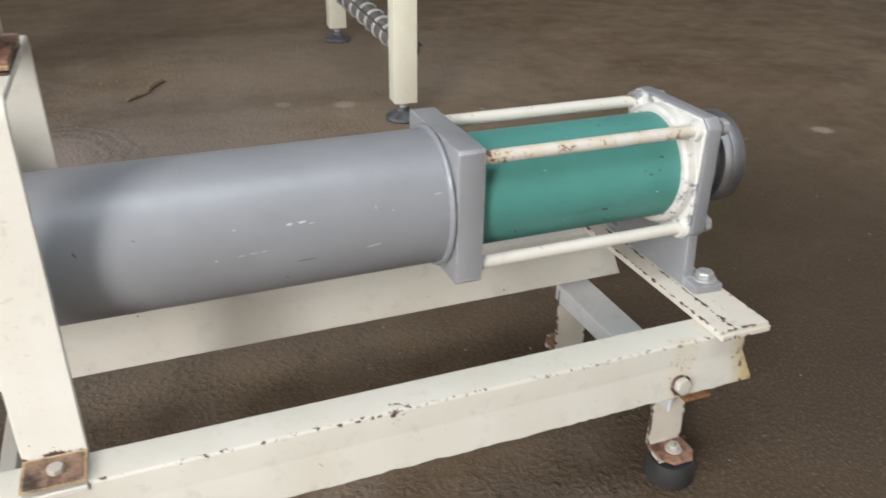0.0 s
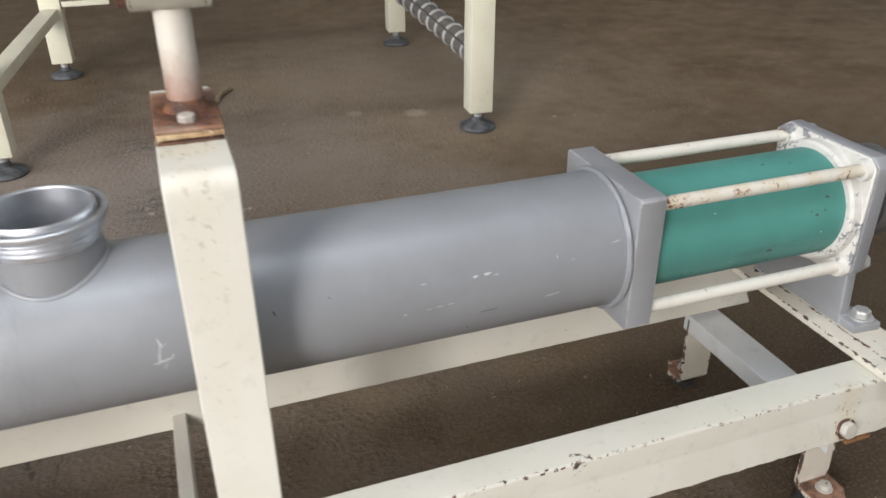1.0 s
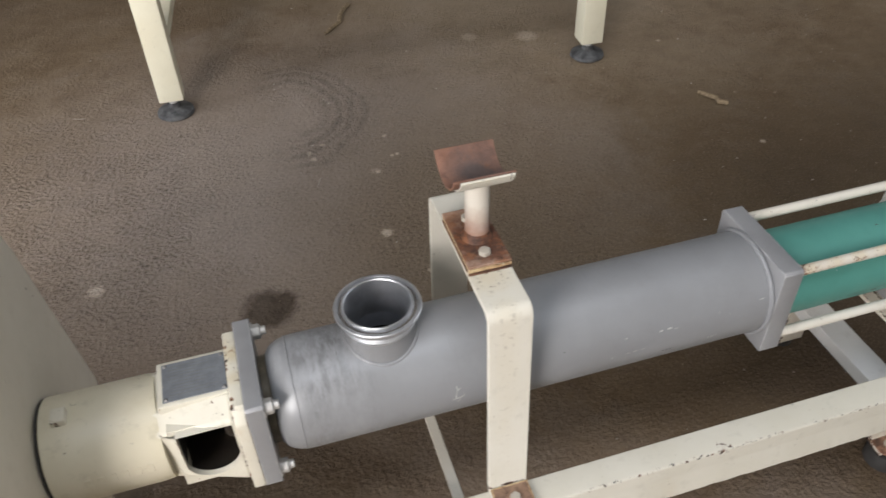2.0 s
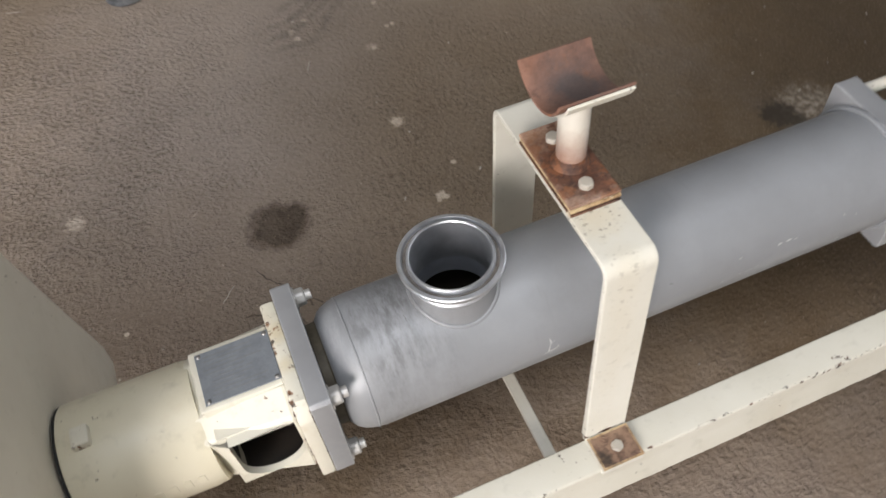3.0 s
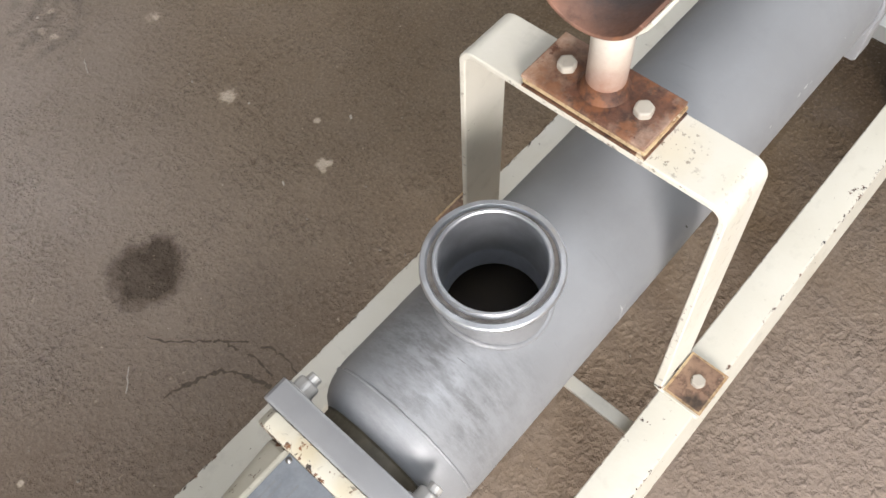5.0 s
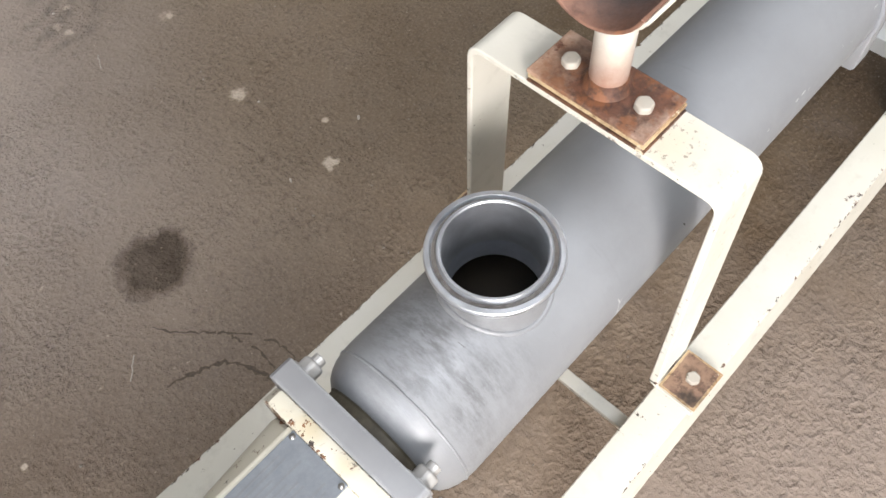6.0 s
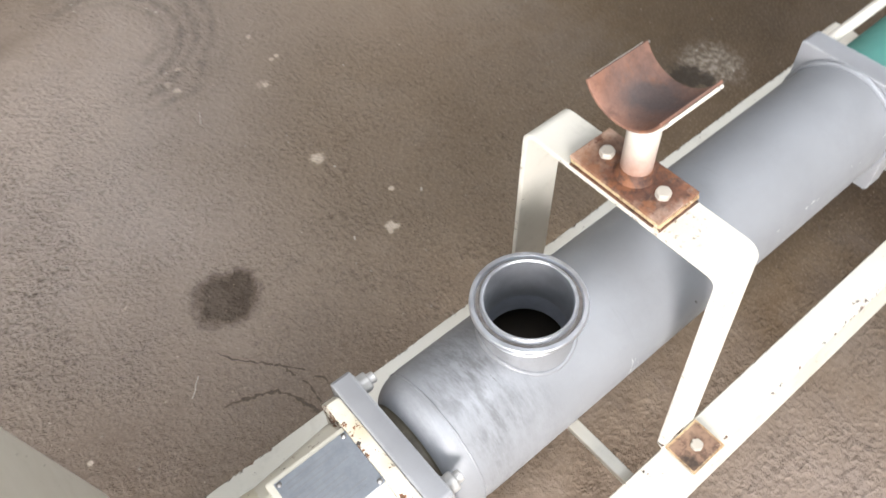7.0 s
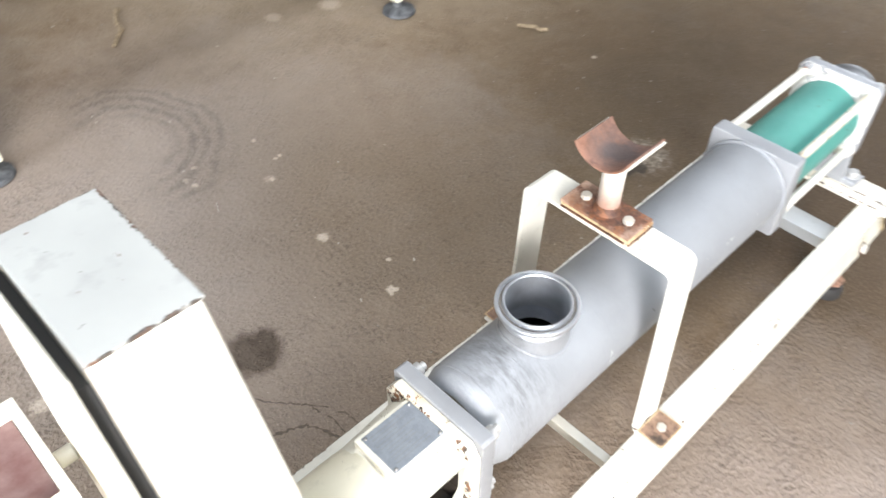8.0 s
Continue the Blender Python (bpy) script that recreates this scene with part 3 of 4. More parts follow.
def hexagon(r, h, origin, axis="z", turn=0.0, washer=0.0):
    """A bolt head or nut, its corners rounded off on top, with a washer under it."""
    prof = [(r * math.cos(k * math.pi / 3 + turn), r * math.sin(k * math.pi / 3 + turn)) for k in range(6)]
    bm = prism(prof, "z", 0, h)
    top = [e for e in bm.edges if all(v.co.z > h - 1e-6 for v in e.verts)]
    bmesh.ops.bevel(bm, geom=[e for e in bm.edges if abs(e.verts[0].co.z - e.verts[1].co.z) > 1e-5], offset=r * 0.22, segments=2, affect="EDGES", profile=0.5)
    top = [e for e in bm.edges if all(v.co.z > h - 1e-6 for v in e.verts)]
    bmesh.ops.bevel(bm, geom=top, offset=r * 0.2, segments=2, affect="EDGES", profile=0.5)
    if washer:
        other = lathe([(0, -0.0018), (washer, -0.0018), (washer, -0.0003), (washer - 0.0004, 0.0), (0, 0.0)], "z", (0, 0, 0), 24)
        me = bpy.data.meshes.new("w")
        other.to_mesh(me)
        other.free()
        bm.from_mesh(me)
        bpy.data.meshes.remove(me)
    bm.transform(Matrix.Translation(origin) @ (AXES[axis] if axis in AXES else axis))
    return bm


def arc(cx, cy, r, a0, a1, n):
    return [(cx + r * math.cos(radians(a0 + (a1 - a0) * k / n)), cy + r * math.sin(radians(a0 + (a1 - a0) * k / n))) for k in range(n + 1)]


def ring_bead(r, tube, origin, axis, segs=72, wobble=0.0):
    """A slightly uneven weld bead."""
    bm = lathe([(r + tube * math.cos(a), tube * math.sin(a)) for a in [2 * math.pi * k / 8 for k in range(8)]], axis, origin, segs, True)
    if wobble:
        for v in bm.verts:
            v.co += noise.noise_vector(v.co * 220) * wobble
    return bm


def carve(bm, cutter):
    """bm with the cutter's shape taken away."""
    meshes = []
    for b in (bm, cutter):
        me = bpy.data.meshes.new("carve")
        b.to_mesh(me)
        b.free()
        meshes.append(me)
    obs = [new("carve", me) for me in meshes]
    mod = obs[0].modifiers.new("cut", "BOOLEAN")
    mod.operation, mod.object, mod.solver = "DIFFERENCE", obs[1], "EXACT"
    bpy.context.view_layer.update()
    out = bmesh.new()
    out.from_mesh(obs[0].evaluated_get(bpy.context.evaluated_depsgraph_get()).to_mesh())
    for ob in obs:
        bpy.data.objects.remove(ob)
    for me in meshes:
        bpy.data.meshes.remove(me)
    return out


def sweep(points, r, segs=8, closed_ends=True):
    """A round wire along a line of points."""
    bm = bmesh.new()
    pts = [Vector(p) for p in points]
    rings = []
    up = Vector((0, 0, 1))
    for k, p in enumerate(pts):
        t = (pts[min(k + 1, len(pts) - 1)] - pts[max(k - 1, 0)]).normalized()
        a = t.cross(up)
        a = a.normalized() if a.length > 1e-4 else Vector((1, 0, 0))
        b = t.cross(a).normalized()
        rings.append([bm.verts.new(p + (a * math.cos(2 * math.pi * s / segs) + b * math.sin(2 * math.pi * s / segs)) * r) for s in range(segs)])
    for p, q in zip(rings, rings[1:]):
        for s in range(segs):
            bm.faces.new([p[s], p[(s + 1) % segs], q[(s + 1) % segs], q[s]])
    if closed_ends:
        bm.faces.new(rings[0][::-1])
        bm.faces.new(rings[-1])
    bmesh.ops.recalc_face_normals(bm, faces=bm.faces[:])
    return bm


def join(*parts_):
    out = bmesh.new()
    for b in parts_:
        me = bpy.data.meshes.new("j")
        b.to_mesh(me)
        b.free()
        out.from_mesh(me)
        bpy.data.meshes.remove(me)
    return out


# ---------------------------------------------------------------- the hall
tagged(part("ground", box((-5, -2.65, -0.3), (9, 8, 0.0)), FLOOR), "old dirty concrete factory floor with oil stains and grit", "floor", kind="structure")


def wall(name, outline, axis, lo, hi, holes=()):
    bm = prism(outline, axis, lo, hi)
    for a, b in holes:
        bm = carve(bm, box(a, b))
    return tagged(part(name, bm, WALL), "limewashed factory hall wall", "wall", kind="structure")


wall("wall_west", [(-2.85, 0), (8.2, 0), (8.2, 5.6), (-2.85, 5.6)], "x", -5.2, -5.0, [((-5.4, -2.05, 0.35), (-4.8, 1.05, 3.05))])
wall("wall_south", [(-5, 0), (9, 0), (9, 5.6), (-5, 5.6)], "y", -2.85, -2.65, [((-2.98, -3.0, 0.90), (-1.62, -2.4, 2.80))])
wall("wall_north", [(-5, 0), (9, 0), (9, 5.6), (-5, 5.6)], "y", 8.0, 8.2)
wall("wall_east", [(-2.85, 0), (8.2, 0), (8.2, 5.6), (-2.85, 5.6)], "x", 9.0, 9.2, [((8.8, -2.1, 0.8), (9.4, 3.1, 3.6))])
roof = carve(box((-5.2, -2.85, 5.6), (9.2, 8.2, 5.75)), box((-3.3, -2.45, 5.5), (1.7, -0.65, 5.9)))
tagged(part("ceiling", roof, ROOF), "grey sheet roof of the factory hall", "ceiling", kind="structure")

# ---------------------------------------------------------------- base frame
AZ = 0.343
RAIL_TOP, RAIL_Y, RAIL_IN = 0.207, 0.1545, 0.109
frame_thing = thing("base_frame", "cream painted steel angle frame, chipped and rusty, on rubber feet", "machine frame")


def rail(y, yi, x0, x1, material):
    """An angle bar, its top flange running from y to yi; the upright leg flares a little towards its lower edge."""
    t, s = 0.005, 0.004
    outline = [(yi, RAIL_TOP), (y + 0.002, RAIL_TOP), (y, RAIL_TOP - 0.002), (y, 0.181), (y - 0.0008, 0.178), (y - 0.0080, 0.1445),
               (y - 0.0035, 0.1440), (y + 0.003, 0.176), (y + t, 0.181), (y + t, RAIL_TOP - t), (yi, RAIL_TOP - t)]
    bm = prism(outline, "x", x0, x1)
    for v in bm.verts:
        if v.co.x > x1 - 1e-4 and v.co.z < 0.165:
            v.co.x += 0.014
    # short cuts along the bar let its lower edge wander like a flame-cut one
    bmesh.ops.bisect_plane(bm, geom=bm.verts[:] + bm.edges[:] + bm.faces[:], plane_co=(0.55, 0, 0), plane_no=(1, 0, 0))
    for k in range(230):
        x = x0 + 0.0063 * (k + 1)
        if x < x1 - 0.006:
            bmesh.ops.bisect_plane(bm, geom=bm.verts[:] + bm.edges[:] + bm.faces[:], plane_co=(x, 0, 0), plane_no=(1, 0, 0))
    for v in bm.verts:
        if v.co.z < 0.15:
            v.co.z -= 0.0 if y < 0 else 0.006
            v.co.z += (0.0016 if y < 0 else 0.0004) * (noise.noise(Vector((v.co.x * 170, y * 9, 0))) + noise.noise(Vector((v.co.x * 40, y * 9, 3.0))))
    bmesh.ops.recalc_face_normals(bm, faces=bm.faces[:])
    some = [e for e in bm.edges if e.calc_face_angle(0) > radians(35)]
    bmesh.ops.bevel(bm, geom=some, offset=0.0008, segments=1, affect="EDGES")
    return part("rail", bm, material, frame_thing, "long steel angle rail with chipped paint", smooth=28)


front_rail = rail(-RAIL_Y, -0.1165, -0.80, 0.674, RAIL_PAINT)
rear_rail = rail(RAIL_IN, RAIL_Y, -0.80, 0.674, REAR_PAINT)
# end plate under the pump's pedestal
part("end_plate", join(box((0.632, -0.166, 0.2072), (0.694, 0.166, 0.2142), 0.0012), box((0.628, -0.164, 0.2145), (0.692, 0.163, 0.2185), 0.0010)), CREAM_FLAKED, frame_thing, "flaking flat bar across the rail ends")
# cross members with a leg turned down
part("cross_member", prism([(0.602, 0.1285), (0.648, 0.1285), (0.648, 0.1240), (0.6065, 0.1240), (0.6065, 0.104), (0.602, 0.104)], "y", -0.1400, 0.122, 0.0008, 1, True), PALE_PAINT, frame_thing, "pale cross member, coloured with the sky's bluish tint")
part("rusty_end", box((0.612, -0.1520, 0.1235), (0.646, -0.1402, 0.1285), 0.0015), RUST_ORANGE, frame_thing, "orange rusty end of the cross member")
part("cross_member", prism([(-0.0610, 0.155), (-0.0465, 0.155), (-0.0465, 0.118), (-0.0510, 0.118), (-0.0510, 0.1505), (-0.0610, 0.1505)], "y", -0.149, 0.1078, 0.0008, 1, True), CREAM, frame_thing)
part("cross_member", prism([(-0.560, 0.165), (-0.512, 0.165), (-0.512, 0.161), (-0.556, 0.161), (-0.556, 0.118), (-0.560, 0.118)], "y", -0.149, 0.1078, 0.0008, 1, True), CREAM_WORN, frame_thing)


def foot(x, sign):
    """A strip turned down from the cross member, its toe bent outwards over a rubber buffer."""
    s = sign
    y = 0.110
    dz = 0.0 if s < 0 else -0.016
    strip = [(s * y, 0.1235), (s * y, 0.040 + dz), (s * (y + 0.003), 0.034 + dz), (s * (y + 0.008), 0.031 + dz), (s * (y + 0.030), 0.029 + dz)]
    leg = part("foot_bracket", ribbon(strip, x - 0.023, x + 0.023, 0.005 * s, "x", 0.0008), CREAM_FLAKED, frame_thing, "bent strip foot with chipped paint")
    toe = [(x - 0.0225, s * (y + 0.006)), (x + 0.0225, s * (y + 0.006)), (x + 0.0225, s * (y + 0.030)), (x + 0.012, s * (y + 0.044)), (x - 0.012, s * (y + 0.044)), (x - 0.0225, s * (y + 0.030))]
    part("rusty_toe", prism(toe, "z", 0.0345 + dz, 0.0385 + dz, 0.001, 1), RUST, leg, "rust-stained toe of the foot")
    part("toe_bolt", hexagon(0.0078, 0.0060, (x, s * (y + 0.023), 0.0405 + dz), "z", 0.3, 0.0095), BOLT_PAINT, leg, "painted hexagon bolt")
    rr = 0.029 if s < 0 else 0.018
    part("rubber_foot", lathe([(0, 0.0005), (rr - 0.003, 0.0005), (rr, 0.003), (rr, 0.012 if s > 0 else 0.016), (rr - 0.004, 0.028 + dz), (0, 0.0285 + dz)], "z", (x, s * (y + 0.022), 0), 32), RUBBER, leg, "black rubber buffer", smooth=40)


for fx in (0.625, -0.535):
    foot(fx, -1)
    foot(fx, 1)
for fx, turn in ((0.594, 0.2), (-0.55, 0.5)):
    bm = hexagon(0.0100, 0.007, (0, 0, 0.0018), "z", turn, 0.0)
    bm.transform(Matrix.Translation((fx, -RAIL_Y - 0.0050, 0.1585)) @ Matrix.Rotation(radians(90 - 12), 4, "X"))
    bolt = part("rail_bolt", bm, BOLT_PAINT, frame_thing, "painted hexagon bolt")
    ring = lathe([(0.0085, 0), (0.0122, 0), (0.0116, 0.0012), (0.0085, 0.0014)], "z", (0, 0, 0), 28, True)
    for v in ring.verts:
        v.co += noise.noise_vector(v.co * 160) * 0.0016 * (v.co.xy.length > 0.011)
        v.co.z = max(v.co.z, 0.0)
    ring.transform(Matrix.Translation((fx, -RAIL_Y - 0.0056, 0.1585)) @ Matrix.Rotation(radians(90 - 12), 4, "X"))
    part("rust_ring", ring, RUST_EDGE, bolt, "rust creeping out round the bolt", smooth=40)

# ---------------------------------------------------------------- hoop over the pump, with its saddle
hoop = thing("support_hoop", "bent cream steel strap hoop over the pump with rusty saddle", "bracket")
HY = 0.0065
TOP = 0.5065
inner = [(-0.1575, 0.2075), (-0.1215, 0.2075), (-0.1175, 0.2105)]
inner += [(-0.1127 + HY, TOP - 0.018)] + arc(-0.0985 + HY, TOP - 0.0140, 0.0140, 176, 90, 5)
outline = inner + [(2 * HY - y - 0.006, z) for y, z in inner[::-1]]
part("strap", ribbon(outline, -0.0245, 0.0250, -0.0055, "x", 0.0009), CREAM_WORN, hoop, "bent flat strap with chipped edges", smooth=28)
for s in (-1, 1):
    y = -0.139 if s < 0 else 0.133 + 2 * HY
    tab = part("tab", box((-0.0215, y - 0.0165, 0.2132), (0.0225, y + 0.0175, 0.2140), 0.0003), RUST_TAB, hoop, "rust-stained foot of the strap")
    part("tab_rim", box((-0.0238, y - 0.0190, 0.2131), (0.0248, y + 0.0200, 0.2135), 0.0002), EDGE_PAINT, tab, "yellowed rim of old paint")
    part("tab_bolt", hexagon(0.0072, 0.0045, (0.002, y, 0.2141), "z", 0.4, 0.0), BOLT_PAINT, tab, "worn hexagon bolt head")
part("under_plate", box((-0.0245, -0.0500 + HY, TOP + 0.0003), (0.0240, 0.0495 + HY, TOP + 0.0020), 0.0006), RUST_EDGE, hoop, "dark rusty packing plate")
part("middle_plate", box((-0.0235, -0.0490 + HY, TOP + 0.0034), (0.0245, 0.0495 + HY, TOP + 0.0074), 0.0008), EDGE_PAINT, hoop, "lower plate with yellowed paint on its edge")
part("saddle_plate", box((-0.0240, -0.0478 + HY, TOP + 0.0076), (0.0250, 0.0505 + HY, TOP + 0.0110), 0.0012), PLATE_RUST, hoop, "rusty plate under the saddle post, pinkish worn paint")
for y in (-0.0305, 0.0305):
    part("plate_bolt", hexagon(0.0072, 0.0055, (0.0, y + HY, TOP + 0.0108), "z", 0.2, 0.0), BOLT_PAINT, hoop, "pale hexagon bolt head")
PZ = TOP + 0.0110
part("post", lathe([(0, 0), (0.0155, 0), (0.0140, 0.004), (0.0135, 0.008), (0.0135, 0.0765), (0, 0.0765)], "z", (0.002, HY + 0.001, PZ), 28), POST_PAINT, hoop, "short cream tube post", smooth=40)
part("post_weld", lathe([(0.0132, 0), (0.0180, 0), (0.0168, 0.002), (0.0148, 0.005), (0.0138, 0.009), (0.0130, 0.009)], "z", (0.002, HY + 0.001, PZ), 28, True), PLATE_RUST, hoop, "rusty weld at the post's foot", smooth=40)
SR, SZ = 0.037, 0.6345
arch = arc(HY + 0.002, SZ, SR, 200, 331, 14)
part("saddle", ribbon(arch, -0.034, 0.0315, -0.0026, "x", 0.0005), RUST_SADDLE, hoop, "rusty scorched half-round saddle", smooth=28)
part("saddle_back", ribbon(arc(HY + 0.002, SZ, SR + 0.0028, 201, 330, 14), -0.0270, 0.0300, -0.0026, "x", 0.0005), CREAM_WORN, hoop, "cream underside of the saddle", smooth=28)

# ---------------------------------------------------------------- the pump
pump = thing("pump", "long grey screw pump with green stator and cream tie rods", "pump")
R = 0.0683
PX = -0.1177
wall_t = 0.004
shell = lathe([(0.0500, -0.2630), (0.0500, -0.2535), (0.0540, -0.2515), (0.0592, -0.2475), (0.0632, -0.2415), (0.0660, -0.2345), (0.0674, -0.2270), (0.0681, -0.2215), (R, -0.2140), (R, -0.206), (R, 0.0), (R, 0.372),
               (R - wall_t, 0.372), (R - wall_t, -0.206), (0.0610, -0.222), (0.0560, -0.240), (0.0470, -0.250), (0.0470, -0.2630)], "x", (0, 0, AZ), 96, True)
shell = carve(shell, lathe([(0, 0), (0.0385, 0), (0.0385, 0.09), (0, 0.09)], "z", (PX, 0.003, AZ + 0.02), 64))
casing = part("suction_casing", shell, GRAY, pump, "grey painted pipe casing with scuffs", smooth=30)
# added inner tube, coloured near-black as the shade deep in the casing
part("casing_shade_liner", carve(lathe([(0.0640, -0.205), (0.0640, 0.368), (0.0632, 0.368), (0.0632, -0.205)], "x", (0, 0, AZ), 64, True), lathe([(0, 0), (0.0385, 0), (0.0385, 0.09), (0, 0.09)], "z", (PX, 0.003, AZ + 0.02), 64)), SHADE_IN, casing, "casing inside darkened for its shade", smooth=30)
part("casing_neck", lathe([(0.0503, -0.2624), (0.0516, -0.2620), (0.0516, -0.2540), (0.0530, -0.2524), (0.0503, -0.2530)], "x", (0, 0, AZ), 72, True), NECK_GRIME, casing, "grimy neck between casing and flange", smooth=40)
part("weld_seam", ring_bead(0.0671, 0.0011, (-0.2275, 0, AZ), "x", 96, 0.0005), GRAY, pump)
part("weld_seam", ring_bead(0.0695, 0.0032, (0.3692, 0, AZ), "x", 96, 0.0006), GRAY, pump)
CHALK = plain("chalk_white_scuff", (0.60, 0.60, 0.60), (0.45, 0.45, 0.46), 0.8, 300)
SOOT = plain("dark_scuff", (0.05, 0.048, 0.045), (0.09, 0.085, 0.08), 0.7, 300)


def stroke(pts, width, r, material, parent, label=""):
    """A thin mark along points of (x, degrees round the axis) on a tube of radius r about the pump's axis."""
    bm = bmesh.new()
    row = []
    dense = []
    for (xa, aa), (xb, ab) in zip(pts, pts[1:]):
        n = max(2, int(abs(ab - aa) / 4) + 1)
        dense += [(xa + (xb - xa) * k / n, aa + (ab - aa) * k / n) for k in range(n)]
    dense.append(pts[-1])
    along = abs(pts[-1][0] - pts[0][0]) > radians(abs(pts[-1][1] - pts[0][1])) * r
    for k, (x, a) in enumerate(dense):
        w = width * (0.5 + 0.5 * abs(noise.noise(Vector((x * 900, a * 3, 0.3))))) * (0.5 if k in (0, len(dense) - 1) else 1)
        sides = []
        for s in (-1, 1):
            xx, aa = (x, a + math.degrees(s * w / 2 / r)) if along else (x + s * w / 2, a)
            sides.append(bm.verts.new((xx, (r + 0.00025) * math.cos(radians(aa)), AZ + (r + 0.00025) * math.sin(radians(aa)))))
        row.append(sides)
    for p, q in zip(row, row[1:]):
        bm.faces.new([p[0], p[1], q[1], q[0]])
    bmesh.ops.recalc_face_normals(bm, faces=bm.faces[:])
    return part("paint_scuff", bm, material, parent, label)


for pts, w in (([(0.2130, 162.5), (0.2180, 161.8)], 0.0028), ([(0.2235, 162), (0.2300, 161.4)], 0.0030), ([(0.2840, 190.2), (0.2920, 189.4), (0.2985, 188.4)], 0.0014),
               ([(0.1690, 181), (0.1740, 180.6)], 0.0012), ([(0.1780, 180.5), (0.1850, 180.0)], 0.0013), ([(0.1890, 179.9), (0.1945, 179.7)], 0.0012), ([(0.3520, 155.6), (0.3600, 154.4)], 0.0018),
               ([(0.2948, 157), (0.2956, 160.5)], 0.0011), ([(0.3095, 162.2), (0.3120, 163.2)], 0.0014), ([(0.1665, 161), (0.1705, 160.6)], 0.0014), ([(0.1490, 182), (0.1515, 181.6)], 0.0022), ([(0.2330, 163.6), (0.2375, 163.2)], 0.0014),
               ([(-0.0485, 164), (-0.0470, 169), (-0.0490, 176), (-0.0500, 183)], 0.0020), ([(-0.0540, 182), (-0.0460, 180.5), (-0.0395, 179.5)], 0.0020), ([(-0.0480, 171), (-0.0430, 168)], 0.0016), ([(-0.0400, 180), (-0.0388, 176)], 0.0016),
               ([(-0.0470, 187), (-0.0440, 181)], 0.0013)):
    stroke(pts, w, R, CHALK, casing, "pale chalky scuff")
for pts, w in (([(0.2200, 193.2), (0.2280, 193.0), (0.2360, 192.7)], 0.0014), ([(0.2095, 209), (0.2115, 210)], 0.0030), ([(0.0860, 158), (0.0885, 158.4)], 0.0018), ([(0.0405, 160), (0.0425, 164)], 0.0026),
               ([(-0.1600, 84), (-0.1560, 86)], 0.0010), ([(-0.1740, 100), (-0.1735, 106)], 0.0008)):
    stroke(pts, w, R, SOOT, casing, "dark scuff")
# inlet: welded neck and round-thread union
neck = [(0.0381, 0.036), (0.0432, 0.036), (0.0424, 0.066), (0.0408, 0.078), (0.0404, 0.0835), (0.0381, 0.0835)]
part("inlet_neck", lathe(neck, "z", (PX, 0.003, AZ), 72, True), GRAY, pump, "grey welded inlet neck", smooth=30)


def saddle_weld(r, tube):
    """A weld bead that follows the curve of the pipe round the neck."""
    pts = []
    for k in range(73):
        a = 2 * math.pi * k / 72
        x, y = r * math.cos(a), r * math.sin(a)
        pts.append((PX + x, 0.003 + y, AZ + math.sqrt(R * R - min(y * y, R * R * 0.98)) + 0.0005))
    return sweep(pts, tube, 8, False)


part("weld_seam", saddle_weld(0.0428, 0.0026), GRAY, pump, smooth=60)


def union(name, matrix, z0, parent, metal):
    """A round-thread union end: bore, sealing lip, dark groove, bevelled rim and thread ridges. Its mouth lies at z0 + 0.030."""
    ridges = []
    for k, r in enumerate((0.0432, 0.0452, 0.0470)):
        h = z0 + 0.0065 + k * 0.0052
        ridges += [(r - 0.0016, h), (r, h + 0.0014), (r + 0.0003, h + 0.0028), (r - 0.0012, h + 0.0042)]
    prof = [(0.0380, z0 - 0.022), (0.0380, z0 + 0.0028), (0.0404, z0 + 0.0032), (0.0412, z0 + 0.004)] + ridges + [(0.0470, z0 + 0.0205), (0.0492, z0 + 0.0222), (0.0505, z0 + 0.0250), (0.0503, z0 + 0.0272), (0.0494, z0 + 0.0282),
            (0.0462, z0 + 0.0284), (0.0452, z0 + 0.0270), (0.0448, z0 + 0.0236), (0.0416, z0 + 0.0236), (0.0412, z0 + 0.0300), (0.0404, z0 + 0.0312), (0.0388, z0 + 0.0312), (0.0380, z0 + 0.0300), (0.0377, z0 + 0.010), (0.0374, z0 - 0.022)]
    bm = lathe(prof, "z", (0, 0, 0), 80, True)
    bm.transform(matrix)
    ring = part(name, bm, metal, parent, "turned steel thread union", smooth=32)
    groove = lathe([(0.0417, z0 + 0.0237), (0.0447, z0 + 0.0237), (0.0450, z0 + 0.0252), (0.0414, z0 + 0.0252)], "z", (0, 0, 0), 64, True)
    groove.transform(matrix)
    part("gasket", groove, GASKET, ring, "dark grimy sealing ring", smooth=40)
    bore = lathe([(0.0380, z0 - 0.0222), (0.0380, z0 - 0.045), (0.0374, z0 - 0.045), (0.0374, z0 - 0.0222)], "z", (0, 0, 0), 64, True)
    bore.transform(matrix)
    part("bore", bore, BORE, ring, "dull steel bore", smooth=40)
    return ring


union("inlet_union", Matrix.Translation((PX, 0.003, AZ)), 0.0805, pump, STEEL)

S = 0.070


def flange(name, x0, x1, half, material, label):
    outline = [(-half, -half + 0.003), (-half + 0.003, -half), (half - 0.003, -half), (half, -half + 0.003), (half, half - 0.003), (half - 0.003, half), (-half + 0.003, half), (-half, half - 0.003)]
    return part(name, prism([(y, z + AZ) for y, z in outline], "x", x0, x1, 0.0012, 2, True), material, pump, label, smooth=30)


flange("casing_flange", 0.3730, 0.4005, S, GRAY_CAST, "thick square grey flange")
